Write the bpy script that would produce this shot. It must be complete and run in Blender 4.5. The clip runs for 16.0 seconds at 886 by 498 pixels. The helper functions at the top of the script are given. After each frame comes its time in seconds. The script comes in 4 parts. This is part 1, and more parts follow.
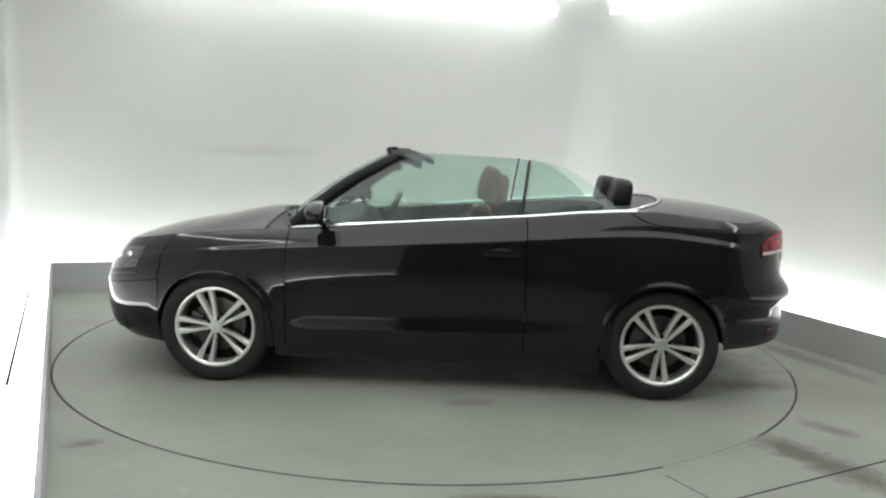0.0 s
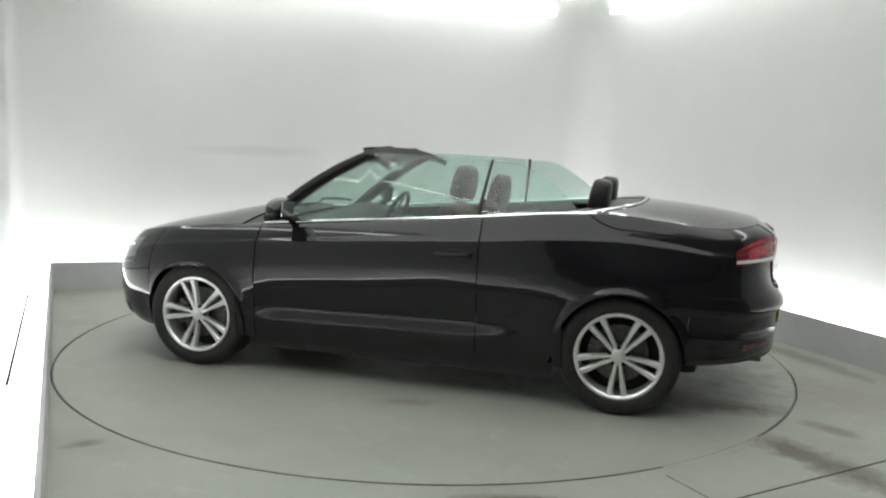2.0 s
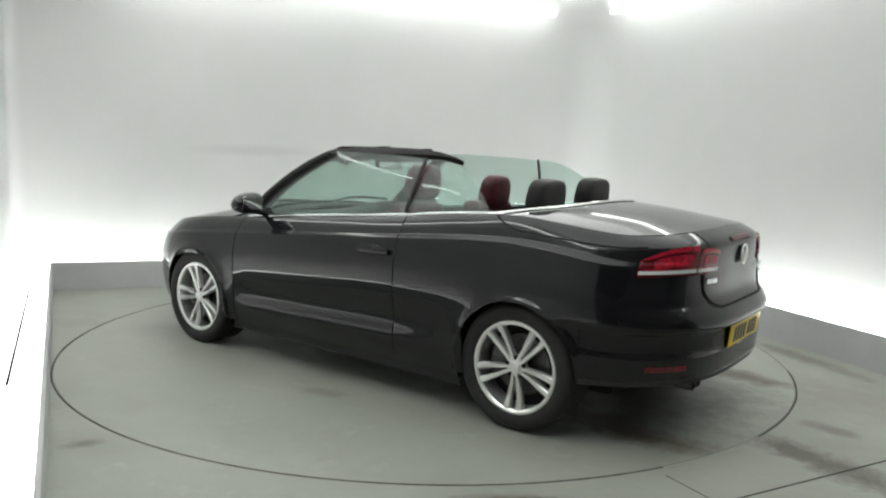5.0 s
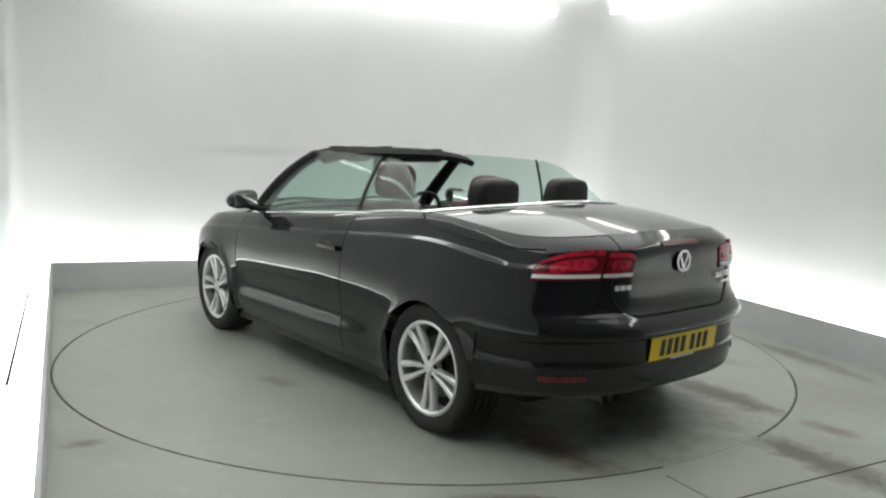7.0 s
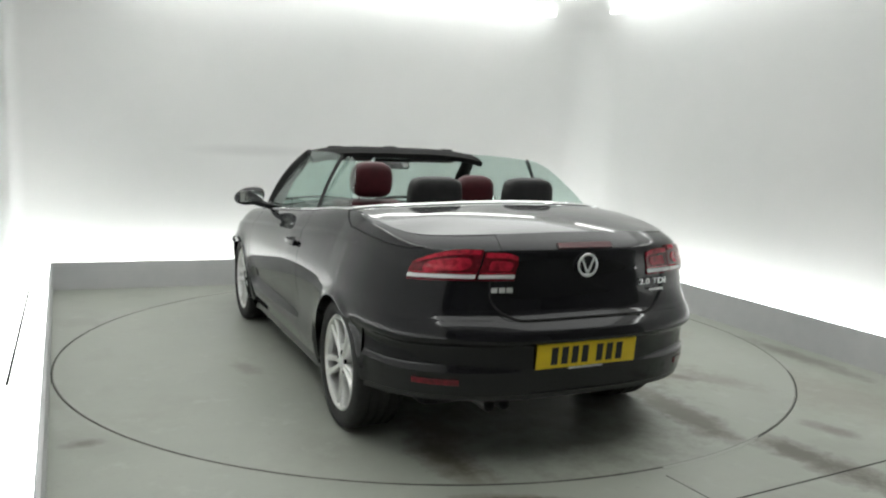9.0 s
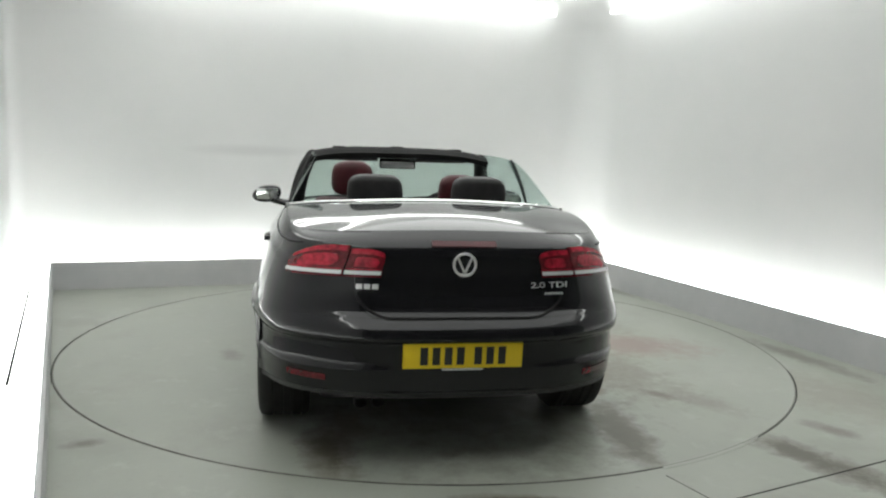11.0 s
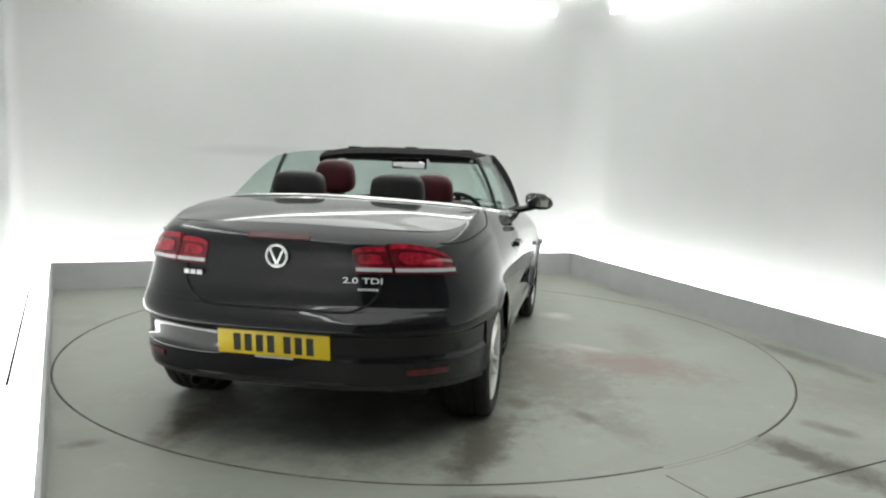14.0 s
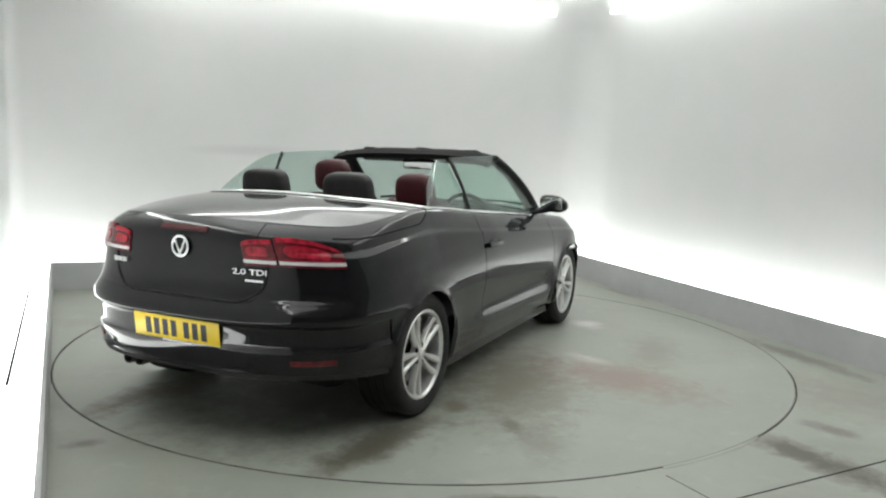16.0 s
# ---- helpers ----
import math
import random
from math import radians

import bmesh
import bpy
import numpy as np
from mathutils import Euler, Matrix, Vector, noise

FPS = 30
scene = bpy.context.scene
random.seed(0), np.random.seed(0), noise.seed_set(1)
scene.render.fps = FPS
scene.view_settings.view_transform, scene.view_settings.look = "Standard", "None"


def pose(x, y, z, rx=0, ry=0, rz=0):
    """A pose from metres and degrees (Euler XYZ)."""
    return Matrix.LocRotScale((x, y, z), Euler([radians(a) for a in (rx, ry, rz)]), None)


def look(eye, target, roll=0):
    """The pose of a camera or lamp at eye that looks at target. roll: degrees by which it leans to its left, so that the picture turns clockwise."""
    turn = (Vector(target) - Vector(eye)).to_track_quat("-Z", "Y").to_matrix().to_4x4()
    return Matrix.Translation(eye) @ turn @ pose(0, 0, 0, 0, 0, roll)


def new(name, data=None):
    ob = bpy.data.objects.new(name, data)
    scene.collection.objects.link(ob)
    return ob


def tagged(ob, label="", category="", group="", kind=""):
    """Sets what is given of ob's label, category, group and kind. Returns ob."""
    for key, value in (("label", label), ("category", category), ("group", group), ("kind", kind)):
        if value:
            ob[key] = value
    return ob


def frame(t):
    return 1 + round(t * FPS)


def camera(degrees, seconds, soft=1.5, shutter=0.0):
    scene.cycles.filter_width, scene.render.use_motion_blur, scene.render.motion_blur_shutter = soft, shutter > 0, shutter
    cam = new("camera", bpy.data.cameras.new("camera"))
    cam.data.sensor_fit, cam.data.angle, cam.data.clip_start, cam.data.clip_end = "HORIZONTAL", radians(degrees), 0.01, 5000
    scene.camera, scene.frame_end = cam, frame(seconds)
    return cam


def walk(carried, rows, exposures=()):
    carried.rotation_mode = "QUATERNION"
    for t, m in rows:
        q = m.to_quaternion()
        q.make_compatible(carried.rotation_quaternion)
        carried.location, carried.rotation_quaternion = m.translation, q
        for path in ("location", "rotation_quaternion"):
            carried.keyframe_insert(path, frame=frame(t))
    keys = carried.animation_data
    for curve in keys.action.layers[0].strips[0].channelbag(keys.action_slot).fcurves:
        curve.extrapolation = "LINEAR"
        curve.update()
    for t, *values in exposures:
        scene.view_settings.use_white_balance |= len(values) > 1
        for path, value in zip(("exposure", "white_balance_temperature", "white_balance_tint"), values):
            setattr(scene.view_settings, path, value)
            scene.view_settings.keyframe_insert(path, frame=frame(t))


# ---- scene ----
cam = camera(59.58, 16.0, soft=2.2)
EYE = (0.0, -5.449, 1.388)


def aim():
    """The fixed camera: yaw 0.74, pitch 7.37 and roll 1.81 degrees."""
    yaw, pitch = radians(0.741), radians(7.369)
    d = Vector((math.sin(yaw) * math.cos(pitch), math.cos(yaw) * math.cos(pitch), -math.sin(pitch)))
    return look(EYE, Vector(EYE) + d, ROLL)


ROLL = 1.808
walk(cam, [(0.0, aim()), (16.0, aim())])

# ---- world and light ----
world = bpy.data.worlds.new("World")
scene.world = world
world.use_nodes = True
world.node_tree.nodes["Background"].inputs[0].default_value = (0.75, 0.8, 0.78, 1)
world.node_tree.nodes["Background"].inputs[1].default_value = 0.02
scene.view_settings.exposure = -0.16
TROUGH_GLOW = 9.0
CEILING_GLOW = 10.5
PANEL_GLOW = 1.6

# ---- materials ----


def material(name, base, rough=0.5, metal=0.0, coat=0.0, ior=1.5, emit=None, strength=0.0):
    m = bpy.data.materials.new(name)
    m.use_nodes = True
    b = m.node_tree.nodes["Principled BSDF"]
    b.inputs["Base Color"].default_value = (*base, 1)
    b.inputs["Roughness"].default_value = rough
    b.inputs["Metallic"].default_value = metal
    b.inputs["IOR"].default_value = ior
    b.inputs["Coat Weight"].default_value = coat
    b.inputs["Coat Roughness"].default_value = 0.1
    b.inputs["Coat IOR"].default_value = 1.38
    if emit:
        b.inputs["Emission Color"].default_value = (*emit, 1)
        b.inputs["Emission Strength"].default_value = strength
    return m


def node(m, kind, **inputs):
    n = m.node_tree.nodes.new(kind)
    for k, v in inputs.items():
        n.inputs[k.replace("_", " ")].default_value = v
    return n


def grain(m, scale, low, high, detail=6.0, rough=None, bump=0.0, bump_scale=None):
    """Vary the base colour between two tones by noise, with optional roughness range and fine relief."""
    t, b = m.node_tree, m.node_tree.nodes["Principled BSDF"]
    co = t.nodes.new("ShaderNodeTexCoord")
    n = node(m, "ShaderNodeTexNoise", Scale=scale, Detail=detail, Roughness=0.6)
    t.links.new(co.outputs["Object"], n.inputs["Vector"])
    r = t.nodes.new("ShaderNodeValToRGB")
    r.color_ramp.elements[0].position, r.color_ramp.elements[1].position = 0.3, 0.7
    r.color_ramp.elements[0].color, r.color_ramp.elements[1].color = (*low, 1), (*high, 1)
    t.links.new(n.outputs["Fac"], r.inputs["Fac"])
    t.links.new(r.outputs["Color"], b.inputs["Base Color"])
    if rough:
        g = node(m, "ShaderNodeMapRange", To_Min=rough[0], To_Max=rough[1])
        t.links.new(n.outputs["Fac"], g.inputs["Value"])
        t.links.new(g.outputs["Result"], b.inputs["Roughness"])
    if bump:
        f = node(m, "ShaderNodeTexNoise", Scale=bump_scale or scale * 8, Detail=4.0)
        t.links.new(co.outputs["Object"], f.inputs["Vector"])
        u = node(m, "ShaderNodeBump", Strength=bump, Distance=0.002)
        t.links.new(f.outputs["Fac"], u.inputs["Height"])
        t.links.new(u.outputs["Normal"], b.inputs["Normal"])
    return m


def seam(p, q, width=0.008):
    d = (Vector(q) - Vector(p)).normalized() * width / 2
    n = Vector((-d.y, d.x))
    a, e = Vector(p), Vector(q)
    return prism([tuple(a + n), tuple(a - n), tuple(e - n), tuple(e + n)], 0.0, 0.0012)


def pane_glass(name, tint):
    """Clear sheet glass: tinted see-through with a Fresnel gloss."""
    m = bpy.data.materials.new(name)
    m.use_nodes = True
    t = m.node_tree
    t.nodes.remove(t.nodes["Principled BSDF"])
    clear = t.nodes.new("ShaderNodeBsdfTransparent")
    clear.inputs["Color"].default_value = (*tint, 1)
    gloss = t.nodes.new("ShaderNodeBsdfGlossy")
    gloss.inputs["Roughness"].default_value = 0.02
    lw = t.nodes.new("ShaderNodeLayerWeight")
    pw = t.nodes.new("ShaderNodeMath")
    pw.operation, pw.inputs[1].default_value = "POWER", 4.5
    t.links.new(lw.outputs["Facing"], pw.inputs[0])
    fr = t.nodes.new("ShaderNodeMath")
    fr.operation, fr.inputs[1].default_value, fr.inputs[2].default_value = "MULTIPLY_ADD", 0.4, 0.025
    t.links.new(pw.outputs[0], fr.inputs[0])
    mx = t.nodes.new("ShaderNodeMixShader")
    t.links.new(fr.outputs[0], mx.inputs[0])
    t.links.new(clear.outputs[0], mx.inputs[1])
    t.links.new(gloss.outputs[0], mx.inputs[2])
    # pale film: dust, and the panes' reflected haze painted in
    dust_veil = t.nodes.new("ShaderNodeBsdfDiffuse")
    dust_veil.inputs["Color"].default_value = (0.55, 0.57, 0.56, 1)
    film = t.nodes.new("ShaderNodeMixShader")
    film.inputs[0].default_value = 0.075
    t.links.new(mx.outputs[0], film.inputs[1])
    t.links.new(dust_veil.outputs[0], film.inputs[2])
    t.links.new(film.outputs[0], t.nodes["Material Output"].inputs["Surface"])
    return m


PAINT = material("black_paint", (0.004, 0.004, 0.0055), 0.5, coat=1.0)
PAINT.node_tree.nodes["Principled BSDF"].inputs["Specular IOR Level"].default_value = 0.06
PAINT.node_tree.nodes["Principled BSDF"].inputs["Coat Roughness"].default_value = 0.035
PAINT.node_tree.nodes["Principled BSDF"].inputs["Coat IOR"].default_value = 1.46
TRIM = grain(material("black_trim", (0.02, 0.02, 0.02), 0.5), 30, (0.012, 0.012, 0.012), (0.022, 0.022, 0.022), bump=0.3)
SOFT_BLACK = grain(material("soft_black", (0.01, 0.01, 0.01), 0.6), 30, (0.007, 0.007, 0.007), (0.013, 0.013, 0.013), bump=0.2)
SOFT_BLACK.node_tree.nodes["Principled BSDF"].inputs["Specular IOR Level"].default_value = 0.2
SEAL = grain(material("rubber_seal", (0.006, 0.006, 0.006), 0.7), 24, (0.004, 0.004, 0.004), (0.009, 0.009, 0.009), bump=0.5)
SEAL.node_tree.nodes["Principled BSDF"].inputs["Specular IOR Level"].default_value = 0.1
GLOSS = material("gloss_black", (0.008, 0.008, 0.009), 0.12, coat=0.6)
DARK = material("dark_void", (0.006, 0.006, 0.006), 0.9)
SATIN = material("satin_chrome", (0.75, 0.76, 0.76), 0.38, 0.9)
CHROME = material("chrome", (0.82, 0.83, 0.83), 0.12, 1.0)
ALLOY = grain(material("silver_alloy", (0.62, 0.62, 0.62), 0.3, 0.75), 40, (0.74, 0.74, 0.73), (0.82, 0.82, 0.81), rough=(0.28, 0.4))
DISC = grain(material("brake_steel", (0.3, 0.3, 0.3), 0.35, 0.9), 60, (0.07, 0.068, 0.065), (0.14, 0.14, 0.14))
RUBBER = grain(material("tyre_rubber", (0.02, 0.02, 0.02), 0.75), 25, (0.008, 0.008, 0.008), (0.018, 0.018, 0.0175), bump=0.4)
LEATHER_RED = grain(material("red_leather", (0.1, 0.012, 0.015), 0.45), 18, (0.032, 0.0045, 0.0065), (0.05, 0.007, 0.010), bump=0.4, bump_scale=260)
LEATHER_BLACK = grain(material("black_leather", (0.02, 0.02, 0.02), 0.5), 18, (0.008, 0.008, 0.008), (0.015, 0.0145, 0.0145), bump=0.4, bump_scale=260)
for m in (LEATHER_RED, LEATHER_BLACK):
    m.node_tree.nodes["Principled BSDF"].inputs["Specular IOR Level"].default_value = 0.28
GLASS = pane_glass("tinted_glass", (0.84, 0.925, 0.895))
LENS_RED = grain(material("red_lens", (0.4, 0.012, 0.03), 0.25, coat=0.5), 34, (0.17, 0.004, 0.014), (0.44, 0.012, 0.032), detail=2.0, bump=0.5, bump_scale=90)
LENS_RED_DARK = grain(material("dark_red_lens", (0.14, 0.004, 0.01), 0.2, coat=0.5), 40, (0.065, 0.002, 0.006), (0.14, 0.004, 0.011), detail=2.0)
LENS_DIM = grain(material("unlit_red_lens", (0.05, 0.002, 0.004), 0.3), 40, (0.045, 0.0015, 0.004), (0.07, 0.002, 0.006))
LENS_WHITE = material("white_lens", (0.58, 0.58, 0.58), 0.15, coat=1.0)
LAMP_DARK = grain(material("headlamp_inside", (0.16, 0.16, 0.17), 0.12, 0.4, coat=1.0), 22, (0.025, 0.025, 0.028), (0.16, 0.16, 0.17))
MIRROR = material("mirror", (0.85, 0.87, 0.87), 0.02, 1.0)
PLATE = material("yellow_plate", (0.80, 0.58, 0.015), 0.35)
INK = material("black_ink", (0.012, 0.012, 0.012), 0.5)
WALL_WHITE = grain(material("white_wall_paint", (0.8, 0.8, 0.79), 0.65), 0.7, (0.83, 0.84, 0.83), (0.88, 0.88, 0.87), bump=0.08, bump_scale=30)


def faint_band(m, place, size, turn, k, tone):
    """One long faint darker band on a painted wall."""
    t, b = m.node_tree, m.node_tree.nodes["Principled BSDF"]
    colour = b.inputs["Base Color"].links[0].from_socket
    co = t.nodes.new("ShaderNodeTexCoord")
    mp = t.nodes.new("ShaderNodeMapping")
    mp.vector_type = "TEXTURE"
    mp.inputs["Location"].default_value = place
    mp.inputs["Rotation"].default_value = (0, 0, radians(turn))
    mp.inputs["Scale"].default_value = size
    t.links.new(co.outputs["Object"], mp.inputs["Vector"])
    ln = t.nodes.new("ShaderNodeVectorMath")
    ln.operation = "LENGTH"
    t.links.new(mp.outputs["Vector"], ln.inputs[0])
    rg = node(m, "ShaderNodeMapRange", From_Min=1.0, From_Max=0.3, To_Min=0.0, To_Max=k)
    t.links.new(ln.outputs["Value"], rg.inputs["Value"])
    mx = t.nodes.new("ShaderNodeMix")
    mx.data_type = "RGBA"
    t.links.new(rg.outputs["Result"], mx.inputs[0])
    t.links.new(colour, mx.inputs[6])
    mx.inputs[7].default_value = (*tone, 1)
    t.links.new(mx.outputs[2], b.inputs["Base Color"])


faint_band(WALL_WHITE, (-1.85, 2.5, 1.31), (0.75, 0.5, 0.07), 20, 0.2, (0.45, 0.45, 0.45))
KERB_PAINT = grain(material("grey_kerb_paint", (0.42, 0.42, 0.42), 0.6), 2.2, (0.38, 0.385, 0.39), (0.46, 0.46, 0.46), rough=(0.5, 0.7), bump=0.15)
BACK_WALL = grain(material("unseen_backdrop", (0.22, 0.22, 0.22), 0.8), 0.8, (0.29, 0.29, 0.29), (0.35, 0.35, 0.35))
GLOW_LOW = material("trough_diffuser", (0.8, 0.8, 0.8), 0.5, emit=(0.975, 1.0, 0.975), strength=TROUGH_GLOW)
GLOW_TOP = material("ceiling_diffuser", (0.8, 0.8, 0.8), 0.5, emit=(0.975, 1.0, 0.975), strength=CEILING_GLOW)
GLOW_PANEL = material("fill_panel_diffuser", (0.8, 0.8, 0.8), 0.5, emit=(0.975, 1.0, 0.975), strength=PANEL_GLOW)
RIM_STEEL = grain(material("worn_steel", (0.12, 0.12, 0.11), 0.6), 6, (0.07, 0.07, 0.06), (0.19, 0.19, 0.17))
SEAM = material("dark_joint", (0.02, 0.02, 0.018), 0.9)


def floor_paint(name, stains_and_shade, blotch):
    """Worn grey-green floor paint; rows of stain, tone patch and painted car shade: (x, y, along, across, turn,
    strength, tone).
    """
    m = grain(material(name, (0.33, 0.34, 0.31), 0.45), 1.1, (0.240, 0.256, 0.222), (0.302, 0.316, 0.276), rough=(0.32, 0.55), bump=0.12, bump_scale=40)
    t, b = m.node_tree, m.node_tree.nodes["Principled BSDF"]
    colour = b.inputs["Base Color"].links[0].from_socket
    co = t.nodes.new("ShaderNodeTexCoord")
    fine = node(m, "ShaderNodeTexNoise", Scale=7.0, Detail=8.0, Roughness=0.7)
    t.links.new(co.outputs["Object"], fine.inputs["Vector"])
    for x, y, a, c, turn, k, tone in stains_and_shade:
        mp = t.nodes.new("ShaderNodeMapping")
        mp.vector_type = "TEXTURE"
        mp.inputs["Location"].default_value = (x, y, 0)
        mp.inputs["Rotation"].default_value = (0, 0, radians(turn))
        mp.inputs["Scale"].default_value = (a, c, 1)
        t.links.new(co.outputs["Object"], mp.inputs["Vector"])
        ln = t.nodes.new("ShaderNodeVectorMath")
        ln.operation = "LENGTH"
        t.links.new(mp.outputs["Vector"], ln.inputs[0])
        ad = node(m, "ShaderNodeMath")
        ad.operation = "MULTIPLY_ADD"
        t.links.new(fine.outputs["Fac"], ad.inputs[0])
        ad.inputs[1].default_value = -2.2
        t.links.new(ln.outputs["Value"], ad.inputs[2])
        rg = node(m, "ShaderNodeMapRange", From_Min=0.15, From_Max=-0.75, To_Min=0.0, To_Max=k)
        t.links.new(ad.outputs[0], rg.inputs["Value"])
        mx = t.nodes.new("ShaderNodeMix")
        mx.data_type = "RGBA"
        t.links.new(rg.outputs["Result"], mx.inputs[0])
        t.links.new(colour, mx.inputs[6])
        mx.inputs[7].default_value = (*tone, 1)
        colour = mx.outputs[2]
    dirt = node(m, "ShaderNodeTexNoise", Scale=blotch, Detail=5.0, Roughness=0.65)
    t.links.new(co.outputs["Object"], dirt.inputs["Vector"])
    rg = node(m, "ShaderNodeMapRange", From_Min=0.52, From_Max=0.75, To_Min=0.0, To_Max=0.5)
    t.links.new(dirt.outputs["Fac"], rg.inputs["Value"])
    mx = t.nodes.new("ShaderNodeMix")
    mx.data_type = "RGBA"
    t.links.new(rg.outputs["Result"], mx.inputs[0])
    t.links.new(colour, mx.inputs[6])
    mx.inputs[7].default_value = (0.2, 0.2, 0.175, 1)
    colour = mx.outputs[2]
    for scale, lo, hi, k, tone in ((16.0, 0.60, 0.74, 0.35, (0.15, 0.15, 0.13)), (5.0, 0.57, 0.72, 0.35, (0.40, 0.41, 0.38)), (42.0, 0.64, 0.72, 0.4, (0.11, 0.11, 0.09))):
        sc = node(m, "ShaderNodeTexNoise", Scale=scale, Detail=9.0, Roughness=0.7)
        t.links.new(co.outputs["Object"], sc.inputs["Vector"])
        rg = node(m, "ShaderNodeMapRange", From_Min=lo, From_Max=hi, To_Min=0.0, To_Max=k)
        t.links.new(sc.outputs["Fac"], rg.inputs["Value"])
        mx = t.nodes.new("ShaderNodeMix")
        mx.data_type = "RGBA"
        t.links.new(rg.outputs["Result"], mx.inputs[0])
        t.links.new(colour, mx.inputs[6])
        mx.inputs[7].default_value = (*tone, 1)
        colour = mx.outputs[2]
    t.links.new(colour, b.inputs["Base Color"])
    return m


# ---- mesh helpers ----


def mesh_of(name, bm, mat, smooth=True):
    me = bpy.data.meshes.new(name)
    bm.to_mesh(me)
    bm.free()
    for m in mat if isinstance(mat, (list, tuple)) else [mat]:
        me.materials.append(m)
    if smooth:
        me.polygons.foreach_set("use_smooth", [True] * len(me.polygons))
        me.set_sharp_from_angle(angle=radians(38))
    return me


def part(name, bm, mat, parent=None, label="", smooth=True, at=None):
    ob = new(name, mesh_of(name, bm, mat, smooth) if isinstance(bm, bmesh.types.BMesh) else bm)
    ob.parent = parent
    if at is not None:
        ob.matrix_basis = at
    return tagged(ob, label)


def box(lo, hi, bevel=0.0, bm=None, m=None, seg=2):
    bm = bm or bmesh.new()
    lo, hi = Vector(lo), Vector(hi)
    mat = Matrix.Translation((lo + hi) / 2) @ Matrix.Diagonal((*(hi - lo), 1))
    vs = bmesh.ops.create_cube(bm, size=1, matrix=mat)["verts"]
    if bevel:
        es = list({e for v in vs for e in v.link_edges})
        got = bmesh.ops.bevel(bm, geom=es, offset=bevel, segments=seg, affect="EDGES", profile=0.6)
        vs = list({v for f in got["faces"] for v in f.verts} | {v for v in vs if v.is_valid})
    if m is not None:
        bmesh.ops.transform(bm, matrix=m, verts=vs)
    return bm


def lathe(profile, seg=64, bm=None, closed=False):
    """Turn (radius, offset along y) points about the y axis."""
    bm = bm or bmesh.new()
    rings = []
    for k in range(seg):
        a = 2 * math.pi * k / seg
        rings.append([bm.verts.new((r * math.cos(a), y, r * math.sin(a))) for r, y in profile])
    n = len(profile)
    for k in range(seg):
        a, b = rings[k], rings[(k + 1) % seg]
        for i in range(n if closed else n - 1):
            j = (i + 1) % n
            bm.faces.new((a[i], a[j], b[j], b[i]))
    bmesh.ops.recalc_face_normals(bm, faces=bm.faces)
    return bm


def tube(points, radius, seg=8, bm=None, flat=1.0):
    """A round bar along points; radius may be a list."""
    bm = bm or bmesh.new()
    pts = [Vector(p) for p in points]
    rings = []
    for i, p in enumerate(pts):
        d = (pts[min(i + 1, len(pts) - 1)] - pts[max(i - 1, 0)]).normalized()
        up = Vector((0, 0, 1)) if abs(d.z) < 0.95 else Vector((1, 0, 0))
        a = d.cross(up).normalized()
        b = a.cross(d)
        r = radius[i] if isinstance(radius, (list, tuple)) else radius
        rings.append([bm.verts.new(p + r * (math.cos(w) * a + flat * math.sin(w) * b)) for w in (2 * math.pi * k / seg for k in range(seg))])
    for i in range(len(rings) - 1):
        for k in range(seg):
            bm.faces.new((rings[i][k], rings[i][(k + 1) % seg], rings[i + 1][(k + 1) % seg], rings[i + 1][k]))
    bm.faces.new(rings[0])
    bm.faces.new(rings[-1])
    bmesh.ops.recalc_face_normals(bm, faces=bm.faces)
    return bm


def curve(*pts):
    """A smooth function through (x, y) pairs in rising x."""
    xs, ys = np.array([p[0] for p in pts], float), np.array([p[1] for p in pts], float)
    h, d = np.diff(xs), np.diff(ys) / np.diff(xs)
    m = np.zeros(len(xs))
    m[0], m[-1] = d[0], d[-1]
    for i in range(1, len(xs) - 1):
        if d[i - 1] * d[i] > 0:
            w1, w2 = 2 * h[i] + h[i - 1], h[i] + 2 * h[i - 1]
            m[i] = (w1 + w2) / (w1 / d[i - 1] + w2 / d[i])

    def f(x):
        x = min(max(x, xs[0]), xs[-1])
        i = min(max(int(np.searchsorted(xs, x)) - 1, 0), len(xs) - 2)
        t = (x - xs[i]) / h[i]
        return float((1 + 2 * t) * (1 - t) ** 2 * ys[i] + t * (1 - t) ** 2 * h[i] * m[i] + t * t * (3 - 2 * t) * ys[i + 1] + t * t * (t - 1) * h[i] * m[i + 1])
    return f


